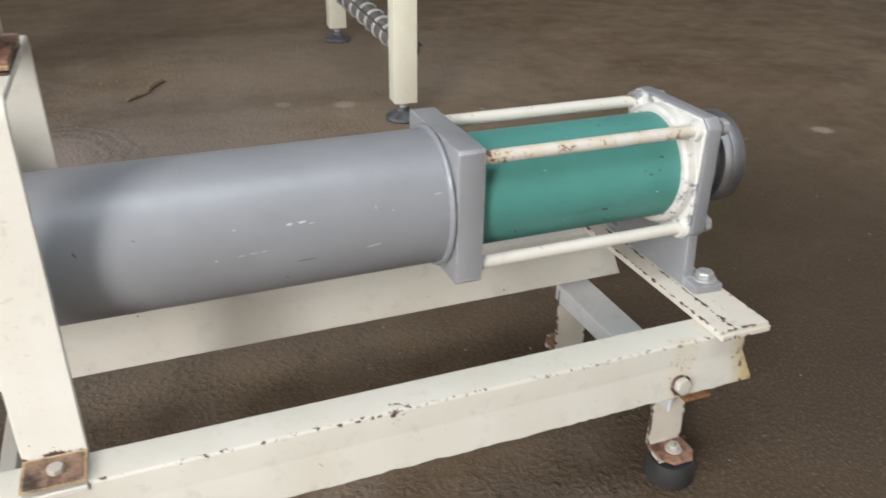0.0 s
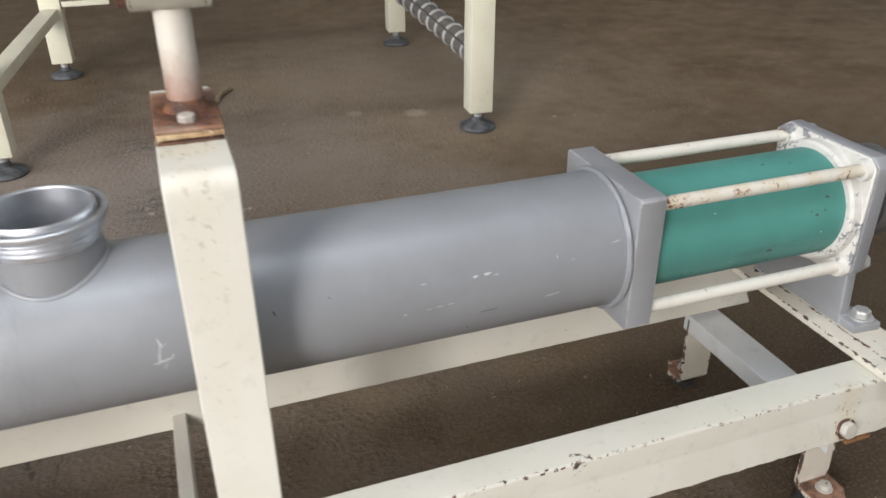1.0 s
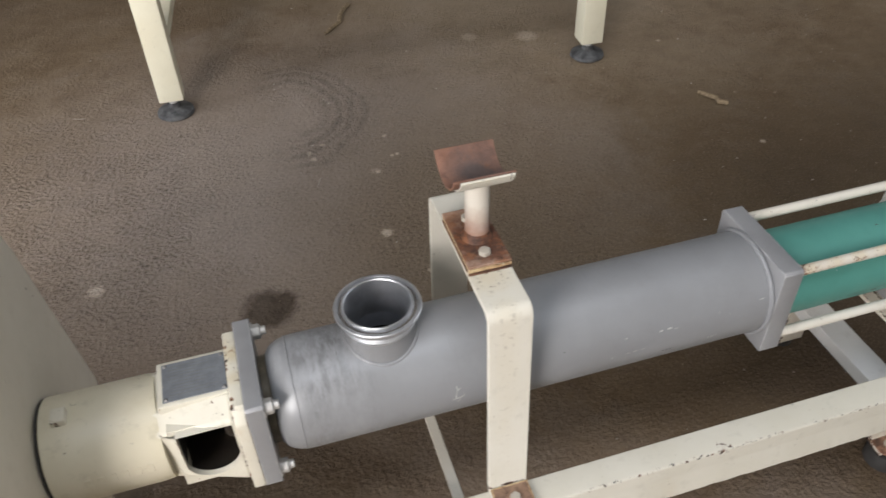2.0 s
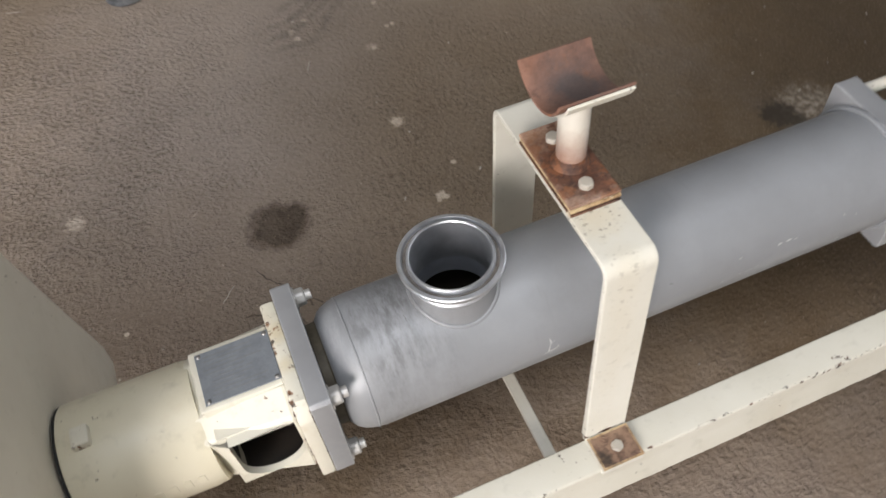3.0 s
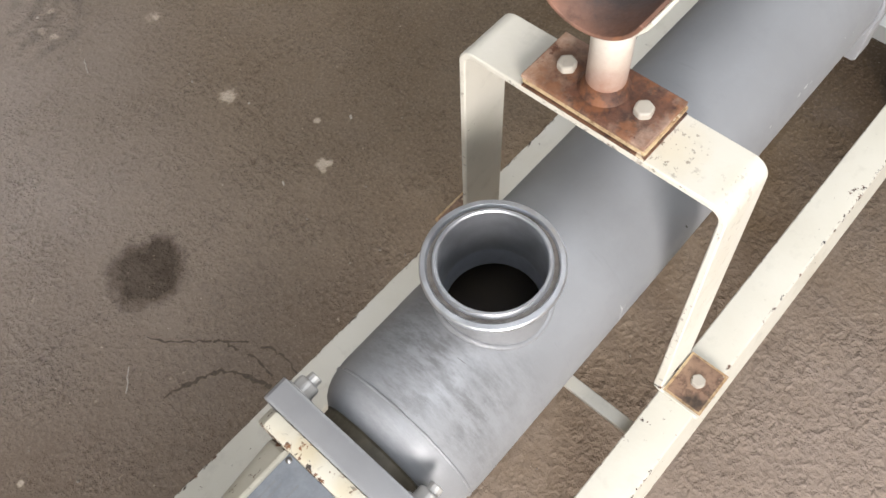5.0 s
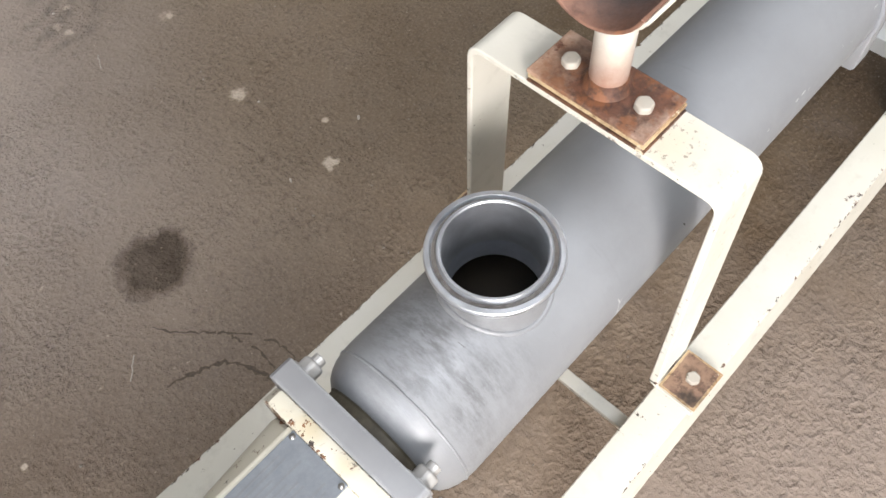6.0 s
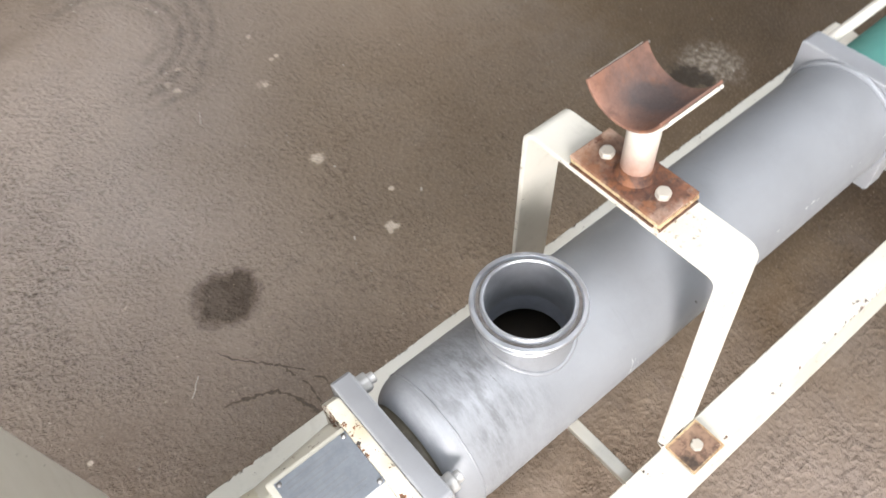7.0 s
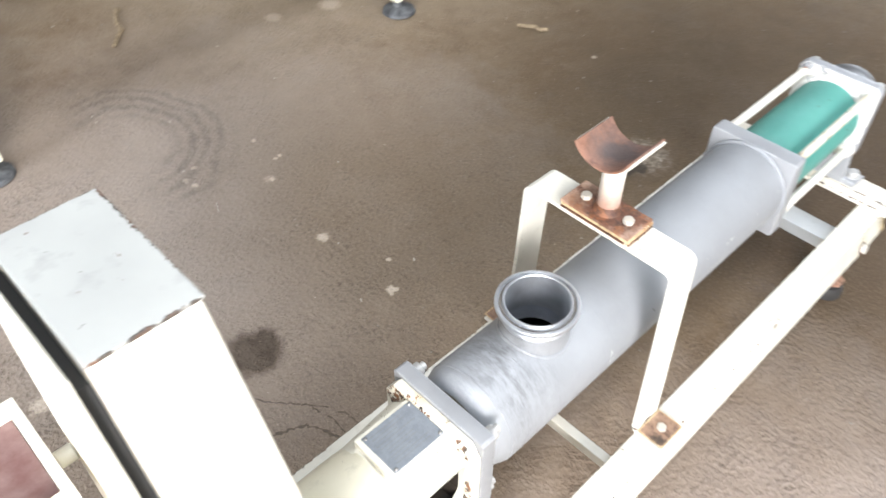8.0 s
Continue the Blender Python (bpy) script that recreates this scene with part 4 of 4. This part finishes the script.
flange("drive_flange", -0.2820, -0.2625, S, GRAY_CAST, "square grey flange on the drive side")
part("stator", lathe([(0, 0.3975), (0.0570, 0.3975), (0.0585, 0.4000), (0.0585, 0.6400), (0, 0.6400)], "x", (0, 0, AZ), 96), GREEN, pump, "green painted stator tube with dark specks", smooth=30)
stator = bpy.data.objects["stator"]
for x, a, w in ((0.6113, 150.5, 0.0042), (0.5896, 162.5, 0.0026), (0.5966, 166.9, 0.0036), (0.5557, 102, 0.0036), (0.5865, 106, 0.0030), (0.5528, 218, 0.0040), (0.4557, 211, 0.0024), (0.545, 199, 0.006), (0.6074, 163.6, 0.0028)):
    stroke([(x - w * 0.6, a), (x, a - 1.0), (x + w * 0.6, a + 0.6)], w * 0.8, 0.0585, SOOT, stator, "dark speck")
for x, a, w in ((0.6062, 186.3, 0.003), (0.4741, 147, 0.0026), (0.500, 205, 0.002)):
    stroke([(x - w * 0.5, a), (x + w * 0.5, a + 0.6)], w * 0.7, 0.0585, CHALK, stator, "pale nick")
RD = 0.0562
for sy in (-1, 1):
    for sz in (-1, 1):
        rod_ = part("tie_rod", rod(0.0068, (0.3965, sy * RD, AZ + sz * RD), (0.650, sy * RD, AZ + sz * RD), 24), CREAM_ROD if (sy, sz) == (-1, 1) else CREAM_ROD_CLEAN, pump, "cream tie rod with rusty chips", smooth=30)
        part("rod_nut", hexagon(0.0105, 0.009, (0.6735, sy * RD, AZ + sz * RD), "x", 0.3 * sy, 0.0), STEEL_DULL, rod_, "dull steel nut")
# discharge end: square cast cover on a pedestal
cov = 0.0705
cover = [(-cov, -cov + 0.012), (-cov + 0.010, -cov)] + [(cov - 0.010, -cov), (cov, -cov + 0.012), (cov, cov - 0.010), (cov - 0.010, cov), (-cov + 0.010, cov), (-cov, cov - 0.010)]
casting = part("end_cover", prism([(y, z + AZ) for y, z in cover], "x", 0.6505, 0.6680, 0.0026, 2, True), GRAY_CAST, pump, "grey cast end cover", smooth=30)
part("cover_face", prism([(y * 0.985, z * 0.985 + AZ) for y, z in cover], "x", 0.6462, 0.6503, 0.0012, 1, True), COVER_PAINT, casting, "flaking white painted face of the cover", smooth=30)
for sy in (-1, 1):
    for sz in (-1, 1):
        part("rod_boss", lathe([(0.0069, 0.6405), (0.0108, 0.6405), (0.0122, 0.6462), (0.0069, 0.6462)], "x", (0, sy * 0.0562, AZ + sz * 0.0562), 24, True), COVER_PAINT, casting, smooth=40)
part("cover_collar", lathe([(0.0588, 0.6340), (0.0640, 0.6340), (0.0668, 0.6375), (0.0680, 0.6470), (0.0588, 0.6470)], "x", (0, 0, AZ), 72, True), COVER_PAINT, casting, "raised collar, paint flaking", smooth=30)
web = [(-0.066, AZ - 0.064), (0.066, AZ - 0.064), (0.068, 0.2188), (-0.071, 0.2188)]
part("pedestal", join(prism(web, "x", 0.6510, 0.6640, 0.0018, 2, True), prism([(0.652, -0.092), (0.686, -0.095), (0.688, -0.062), (0.676, -0.054), (0.678, 0.050), (0.694, 0.062), (0.692, 0.098), (0.652, 0.095)], "z", 0.2187, 0.2285, 0.002, 2, True)),
     GRAY_CAST, casting, "grey cast pedestal foot", smooth=30)
for y in (-0.078, 0.080):
    part("pedestal_bolt", hexagon(0.0105, 0.008, (0.673, y, 0.2305), "z", 0.3, 0.0135), STEEL_DULL, casting, "dull steel hexagon bolt")
part("outlet_boss", lathe([(0.0412, 0.6682), (0.0545, 0.6682), (0.0515, 0.6705), (0.0500, 0.6730), (0.0500, 0.6850), (0.0485, 0.6875), (0.0412, 0.6880)], "x", (0, 0, AZ), 64, True), GRAY_CAST, casting, "grey cast outlet boss", smooth=30)
# neck coloured dark as the shaded gap behind the outlet ring
part("outlet_neck", lathe([(0.0360, 0.6682), (0.0410, 0.6682), (0.0410, 0.7000), (0.0360, 0.7000)], "x", (0, 0, AZ), 64, True), OUTLET_DARK, casting, "outlet neck darkened for its shaded recess", smooth=30)
part("outlet_union", lathe([(r * 1.13, x - 0.002) for r, x in [(0.0392, 0.7010), (0.0440, 0.7015), (0.0448, 0.7035), (0.0462, 0.7060), (0.0468, 0.7090), (0.0460, 0.7110), (0.0470, 0.7135), (0.0470, 0.7230), (0.0466, 0.7262), (0.0456, 0.7272), (0.0446, 0.7262), (0.0440, 0.7240),
                            (0.0418, 0.7240), (0.0412, 0.7290), (0.0400, 0.7302), (0.0384, 0.7295), (0.0376, 0.7270), (0.0364, 0.7010)]], "x", (0, 0, AZ), 72, True), OUTLET_METAL, casting, "dull worn steel outlet ring", smooth=32)
# near-black disc as the shade within the outlet
part("outlet_bore", lathe([(0, 0.6690), (0.0358, 0.6690), (0.0358, 0.6700), (0, 0.6700)], "x", (0, 0, AZ), 48), SHADE_IN, casting, "outlet inside darkened for its shade")

# drive side: cream lantern casting
made_before = set(pump.children_recursive)
body = join(prism([(y, z + AZ) for y, z in [(-0.069, -0.069), (0.069, -0.069), (0.069, 0.048), (0.056, 0.067), (-0.056, 0.067), (-0.069, 0.048)]], "x", -0.3010, -0.2870, 0.003, 2, True))
housing = part("bearing_housing", body, CREAM_CAST, pump, "cream cast bearing housing with an open side window", smooth=30)
shellb = prism([(y, z + AZ) for y, z in [(-0.058, -0.062), (0.052, -0.062)] + arc(0, 0, 0.0665, -22, 52, 8) + [(0.034, 0.0615), (-0.033, 0.0622), (-0.0622, 0.0510)]], "x", -0.384, -0.3005, 0.004, 2, True)
hole = prism([(-0.3635, 0.3885), (-0.3635, 0.336)] + arc(-0.334, 0.336, 0.0295, 180, 360, 16) + [(-0.3045, 0.3885)], "y", -0.15, -0.030)
cavity = box((-0.372, -0.052, 0.292), (-0.3035, 0.040, 0.3900))
shellb = carve(carve(shellb, cavity), hole)
# the back end eases down into the round tube
for v in shellb.verts:
    if v.co.x < -0.375:
        r = math.hypot(v.co.y, v.co.z - AZ)
        k = min(1.0, 0.0605 / r)
        v.co.y, v.co.z = v.co.y * k, AZ + (v.co.z - AZ) * k
# added thin box, near-black as the shade behind the lantern's window
shade_liner = carve(carve(box((-0.3717, -0.0517, 0.2923), (-0.3038, 0.0397, 0.3897)), box((-0.3697, -0.0540, 0.2943), (-0.3058, 0.0377, 0.3877))), prism([(-0.3635, 0.3885), (-0.3635, 0.336)] + arc(-0.334, 0.336, 0.0295, 180, 360, 16) + [(-0.3045, 0.3885)], "y", -0.15, -0.030))
part("lantern", shellb, CREAM_CAST, housing, "cream lantern with a round inspection window", smooth=12)
part("shade_liner", shade_liner, SHADE_IN, housing, "lantern inside darkened for its shade")
part("shaft", rod(0.024, (-0.3695, -0.004, AZ + 0.016), (-0.3060, -0.004, AZ + 0.016), 32), STEEL_GRIMY, housing, "dull steel shaft", smooth=30)
part("shaft_seal", rod(0.030, (-0.3062, -0.012, AZ + 0.012), (-0.316, -0.012, AZ + 0.012), 32), SHADE_IN, housing, "dark shaft seal", smooth=30)
part("pad", box((-0.376, -0.031, AZ + 0.050), (-0.2995, 0.034, AZ + 0.0640), 0.0025), CREAM_CAST, housing, "raised pad under the name plate")
plate = part("name_plate", box((-0.3700, -0.0265, AZ + 0.0643), (-0.3010, 0.0285, AZ + 0.0655), 0.0003), PLATE, housing, "grey aluminium name plate with worn print")
rng = random.Random(3)
for k in range(10):
    y = 0.0225 - k * 0.0046
    a, b = rng.uniform(0.04, 0.14), rng.uniform(0.5, 0.93)
    part("print_bar", box((-0.368 + 0.066 * a, y - 0.0008, AZ + 0.0655), (-0.368 + 0.066 * b, y + 0.0008, AZ + 0.06562)), PLATE_INK, plate)
for x in (-0.3665, -0.3045):
    for y in (-0.0235, 0.0255):
        part("rivet", lathe([(0, 0.0018), (0.0016, 0.0014), (0.0024, 0), (0, 0)], "z", (x, y, AZ + 0.0655), 12), STEEL_GRIMY, plate, "grimy rivet", smooth=60)
part("bearing_tube", lathe([(0, -0.5000), (0.0608, -0.5000), (0.0615, -0.4992), (0.0615, -0.392), (0.0600, -0.380), (0, -0.380)], "x", (0, 0, AZ), 64), CREAM_AGED, housing, "round yellowed cream bearing tube", smooth=30)
part("joint_gap", lathe([(0.040, -0.5027), (0.0604, -0.5027), (0.0604, -0.5002), (0.040, -0.5002)], "x", (0, 0, AZ), 64, True), GAP_FILL, housing, "dark joint", smooth=40)
part("lug", box((-0.4860, -0.0180, AZ + 0.0540), (-0.4700, 0.0020, AZ + 0.0680), 0.003), CREAM_CAST, housing, "small cast lug")
for k in range(6):
    bar = box((-0.0033, -0.0055, -0.001), (0.0033, 0.0055, 0.0006), 0.0005)
    bar.transform(Matrix.Translation((-0.462 + k * 0.0128, -0.0614 * math.cos(radians(7)), AZ + 0.0614 * math.sin(radians(7)))) @ Matrix.Rotation(radians(83), 4, "X"))
    part("cast_bar", bar, CREAM_AGED, housing)
# nuts on the drive flange
for sy in (-1, 1):
    for sz in (-1, 1):
        y, z = sy * 0.0575, AZ + sz * 0.0555
        bolt = part("flange_nut", hexagon(0.0098, 0.009, (-0.2660, y, z), "x", 0.3, 0.0118), STEEL_DULL, pump, "pale steel nut with washer")
        part("thread_end", rod(0.0052, (-0.258, y, z), (-0.251, y, z), 14), STEEL_DULL, bolt)

for ob in set(pump.children_recursive) - made_before:
    if ob.parent == pump:
        ob.location.x += 0.005
# ---------------------------------------------------------------- belt guard over the drive
guard = thing("belt_guard", "tall tapered cream sheet-metal belt guard on the pump drive", "machine guard")
GX0, GX1, GTOP = -0.576, -0.4975, 0.828
tri = [(-0.068, GTOP), (0.049, GTOP), (0.108, 0.700), (0.172, 0.500), (0.190, 0.370), (0.222, 0.220), (0.215, 0.190), (-0.215, 0.190), (-0.228, 0.240), (-0.205, 0.370), (-0.168, 0.500), (-0.114, 0.675)]
bm = prism(tri, "x", GX0, GX1, 0.004, 3, True)
for v in bm.verts:
    if v.co.x > -0.53 and v.co.z > 0.40:
        v.co.x -= 0.014 * (v.co.z - 0.40) / 0.43
part("cover", bm, GUARD_PAINT, guard, "smooth cream sheet cover", smooth=30)
part("top_sheet", box((GX0 - 0.001, -0.0685, GTOP + 0.0002), (-0.5105, 0.0495, GTOP + 0.0028), 0.0006), GUARD_TOP, guard, "top sheet with chipped rim, greyed for its weaker light")
part("back_panel", prism([(y * 1.02, 0.50 + (z - 0.50) * 1.004) for y, z in tri], "x", GX0 - 0.0125, GX0 - 0.0095, 0.0008, 1, True), GUARD_PAINT, guard, "thin cream back panel behind a gap")
# near-black filler in place of the shade in the open gap
part("gap_shade", prism([(y * 0.92, 0.50 + (z - 0.50) * 0.95) for y, z in tri], "x", GX0 - 0.0094, GX0 - 0.0005), GAP_FILL, guard, "dark filler as the shade between cover and back panel")

# motor terminal box beyond the guard, with its conduit
motor = thing("drive_motor", "cream drive motor with an open terminal box behind the belt guard", "electric motor")
part("body", lathe([(0, -0.96), (0.082, -0.96), (0.090, -0.95), (0.092, -0.70), (0.080, -0.66), (0, -0.66)], "x", (0, 0.12, 0.36), 48), CREAM, motor, smooth=30)
tb = part("terminal_box", join(box((-0.766, 0.092, 0.470), (-0.606, 0.102, 0.530), 0.001), box((-0.766, 0.212, 0.470), (-0.606, 0.222, 0.530), 0.001), box((-0.766, 0.1022, 0.470), (-0.756, 0.2118, 0.530), 0.001), box((-0.616, 0.1022, 0.470), (-0.606, 0.2118, 0.530), 0.001)), GUARD_PAINT, motor, "open cream terminal box")
part("box_floor", box((-0.755, 0.1025, 0.4705), (-0.617, 0.2115, 0.515)), MAROON, tb, "maroon primed floor of the box")
part("box_neck", box((-0.74, 0.115, 0.440), (-0.63, 0.20, 0.4698), 0.003), CREAM, motor)
part("motor_foot", box((-0.93, 0.03, 0.2075), (-0.69, 0.21, 0.280), 0.004), CREAM, motor)
part("conduit", rod(0.009, (-0.6055, 0.160, 0.492), (-0.5890, 0.160, 0.492), 20), CREAM_CAST, motor, "short beige conduit", smooth=30)

# ---------------------------------------------------------------- stand behind the pump
stand = thing("steel_stand", "cream painted square-tube stand on adjustable black feet", "stand")
SA, SB, SC, SD = (0.757, 1.244), (-0.388, 1.320), (0.820, 2.200), (-0.300, 2.150)
ROT = math.atan2(SB[1] - SA[1], SB[0] - SA[0]) + math.pi


def square_tube(a, b, w, h, material, parent, name, label=""):
    a, b = Vector(a), Vector(b)
    n = (b - a).length
    bm = box((-w / 2, -h / 2, 0), (w / 2, h / 2, n), 0.004)
    q = (b - a).to_track_quat("Z", "Y").to_matrix().to_4x4() if abs((b - a).normalized().z) < 0.99 else Matrix.Rotation(ROT, 4, "Z")
    bm.transform(Matrix.Translation(a) @ q)
    return part(name, bm, material, parent, label, smooth=40)


for x, y in (SA, SB, SC, SD):
    leg = square_tube((x, y, 0.050), (x, y, 0.470), 0.062, 0.062, TABLE_CREAM, stand, "leg")
    part("spindle", rod(0.011, (x, y, 0.018), (x, y, 0.052), 14), STEEL_DULL, leg, "threaded spindle", smooth=40)
    part("foot_disc", lathe([(0, 0.0004), (0.044, 0.0004), (0.048, 0.004), (0.046, 0.012), (0.036, 0.017), (0.017, 0.024), (0.015, 0.034), (0, 0.034)], "z", (x, y, 0), 36), FOOT_BLACK, leg, "dusty black adjustable foot", smooth=40)
for p, q in ((SA, SB), (SC, SD), (SA, SC), (SB, SD)):
    v = (Vector(q) - Vector(p)).normalized() * 0.0325
    square_tube((p[0] + v.x, p[1] + v.y, 0.442), (q[0] - v.x, q[1] - v.y, 0.442), 0.05, 0.055, TABLE_CREAM, stand, "top_rail")
v = (Vector(SD) - Vector(SB)).normalized() * 0.032
square_tube((SB[0] + v.x, SB[1] + v.y, 0.195), (SD[0] - v.x, SD[1] - v.y, 0.205), 0.046, 0.03, TABLE_CREAM, stand, "side_brace")
part("bar_stub", box((SD[0] + 0.032, SD[1] - 0.030, 0.222), (SD[0] + 0.17, SD[1] - 0.018, 0.238), 0.003), TABLE_CREAM, stand)
part("bar_stub", box((SC[0] - 0.22, SC[1] - 0.030, 0.226), (SC[0] - 0.032, SC[1] - 0.018, 0.244), 0.003), TABLE_CREAM, stand)
part("corner_gusset", prism([(SA[0] - 0.032, 0.414), (SA[0] - 0.17, 0.414), (SA[0] - 0.07, 0.385), (SA[0] - 0.032, 0.378)], "y", SA[1] + 0.01, SA[1] + 0.03, 0.002), TABLE_CREAM, stand)
part("hook", ribbon([(0.045, 0.414), (0.052, 0.396), (0.060, 0.388), (0.082, 0.388), (0.090, 0.396), (0.094, 0.414)], 1.325, 1.350, 0.004, "y", 0.0006), TABLE_CREAM, stand)

# ribbed plastic hose slung under the stand
hose = thing("ribbed_hose", "clear ribbed plastic hose leaning against the stand's legs", "hose")
HA, HB = Vector((0.815, 1.35, 0.150)), Vector((0.690, 1.92, 0.300))
hd = (HB - HA).normalized()
hq = hd.to_track_quat("Z", "Y").to_matrix().to_4x4()
hn = (HB - HA).length
bm = lathe([(0.030, 0), (0.030, hn), (0.026, hn), (0.026, 0)], "z", (0, 0, 0), 24, True)
bm.transform(Matrix.Translation(HA) @ hq)
part("hose_wall", bm, HOSE, hose, "milky hose wall", smooth=40)
for k in range(13):
    bm = lathe([(0.0305 + 0.005 * math.cos(a), 0.005 * math.sin(a)) for a in [2 * math.pi * i / 8 for i in range(8)]], "z", (0, 0, 0.022 + k * 0.046), 24, True)
    bm.transform(Matrix.Translation(HA) @ hq)
    part("rib", bm, HOSE_RIB, hose, smooth=60)
for a in (0.6, 2.7, 4.6):
    off = hq @ Vector((0.0365 * math.cos(a), 0.0365 * math.sin(a), 0))
    part("wire", rod(0.003, HA + off, HB + off + hd * 0.05, 8), HOSE_WIRE, hose, "dark stiffening wire")

# ---------------------------------------------------------------- loose bits on the ground and far clutter


def splinter(name, label, x, y, turn, length, thick, material):
    rng = random.Random(int(x * 1000))
    pts = [(-length / 2 + length * k / 5, rng.uniform(-1, 1) * thick * 0.8, thick * 0.55 + rng.uniform(0, 0.4) * thick) for k in range(6)]
    bm = sweep(pts, thick * 0.55, 6)
    for vtx in bm.verts:
        vtx.co.z = max(vtx.co.z * 0.8, 0.0003)
        vtx.co += noise.noise_vector(vtx.co * 90) * thick * 0.25
        vtx.co.z = max(vtx.co.z, 0.0002)
    bm.transform(Matrix.Translation((x, y, 0)) @ Matrix.Rotation(radians(turn), 4, "Z"))
    return tagged(part(name, bm, material), label, "debris")


splinter("wood_splinter", "thin brown wood splinter lying on the concrete", 0.128, 1.725, 62, 0.21, 0.014, WOOD)
splinter("wood_chip", "pale splinter of wood lying on the concrete", 0.956, 0.909, -65, 0.085, 0.013, WOOD)
rng = random.Random(5)
grit = bmesh.new()
for _ in range(420):
    x, y = rng.uniform(-0.7, 1.6), rng.uniform(-0.5, 2.2)
    r = rng.choice((0.0009, 0.0012, 0.0016, 0.0024))
    m = Matrix.Translation((x, y, r * 0.35)) @ Euler((rng.random() * 6, rng.random() * 6, rng.random() * 6)).to_matrix().to_4x4() @ Matrix.Diagonal((r * rng.uniform(0.8, 1.8), r, r * 0.7, 1))
    bmesh.ops.create_icosphere(grit, subdivisions=1, radius=1, matrix=m)
GRIT = plain("loose_grit", (0.26, 0.23, 0.19), (0.12, 0.10, 0.08), 0.9, 300)
tagged(part("loose_grit", grit, GRIT), "scattered crumbs of grit on the concrete", "grit", kind="stuff")

FLAKE = plain("dusty_pale_flake", (0.40, 0.36, 0.31), (0.28, 0.25, 0.21), 0.85, 300)
flakes = bmesh.new()
for _ in range(32):
    x, y = rng.uniform(-0.6, 1.2), rng.uniform(0.3, 2.3)
    m = Matrix.Translation((x, y, 0.0011)) @ Matrix.Rotation(rng.random() * 6, 4, "Z") @ Matrix.Diagonal((rng.uniform(0.002, 0.006), rng.uniform(0.0012, 0.003), 0.0009, 1))
    bmesh.ops.create_icosphere(flakes, subdivisions=1, radius=1, matrix=m)
tagged(part("paint_flakes", flakes, FLAKE), "tiny pale flakes of paint scattered on the concrete", "debris", kind="stuff")

CRACK = plain("dirt_filled_crack", (0.050, 0.037, 0.026), (0.090, 0.068, 0.048), 0.95, 300)


def crack(pts, width):
    """A ragged dirt-filled hairline crack in the floor."""
    rng = random.Random(int(pts[0][1] * 10000))
    fine = []
    for p, q in zip(pts, pts[1:]):
        fine += [Vector(p).lerp(Vector(q), k / 6) + Vector((rng.uniform(-1, 1), rng.uniform(-1, 1))) * 0.0022 for k in range(6)]
    bm = bmesh.new()
    row = []
    for k, p in enumerate(fine):
        t = (fine[min(k + 1, len(fine) - 1)] - fine[max(k - 1, 0)]).normalized()
        w = width * rng.uniform(0.15, 1.0) * min(1.0, (k + 1) / 4, (len(fine) - k) / 4)
        row.append([bm.verts.new((p.x - t.y * s * w / 2, p.y + t.x * s * w / 2, 0.0004)) for s in (-1, 1)])
    gap = 0
    for a, c in zip(row, row[1:]):
        if gap == 0 and rng.random() < 0.10:
            gap = rng.randint(1, 3)
        if gap:
            gap -= 1
        else:
            bm.faces.new([a[0], c[0], c[1], a[1]])
    bmesh.ops.recalc_face_normals(bm, faces=bm.faces[:])
    return part("crack", bm, CRACK, bpy.data.objects["ground"])


crack([(-0.3088, 0.4318), (-0.2914, 0.4003), (-0.2691, 0.3765), (-0.2488, 0.3545), (-0.2294, 0.3277), (-0.2149, 0.3), (-0.211, 0.2724), (-0.2149, 0.2418), (-0.2178, 0.2093)], 0.0036)
crack([(-0.2488, 0.3545), (-0.2435, 0.3306), (-0.2357, 0.3039), (-0.2358, 0.2762), (-0.242, 0.2475)], 0.0040)
crack([(-0.3465, 0.3516), (-0.3243, 0.3459), (-0.2981, 0.3335), (-0.2749, 0.323), (-0.2623, 0.3), (-0.2536, 0.2771), (-0.2468, 0.258), (-0.2449, 0.2332)], 0.0085)
for sx, sy, turn, length in ((-0.362, 0.405, -131, 0.035), (-0.084, 0.888, -115, 0.030), (-0.637, 1.375, -20, 0.034)):
    splinter("straw", "dry pale straw lying on the concrete", sx, sy, turn, length, 0.0015, FLAKE)

pallet = thing("wooden_pallet", "dark dirty wooden pallet lying far back on the floor", "pallet")
for k in range(6):
    part("slat", box((4.0, 3.9 + k * 0.19, 0.110), (5.5, 4.03 + k * 0.19, 0.132), 0.003), DARK_WOOD, pallet)
for x in (4.05, 4.70, 5.35):
    for y in (3.9, 4.38, 4.86):
        part("block", box((x, y, 0.0), (x + 0.1, y + 0.12, 0.108), 0.003), DARK_WOOD, pallet)
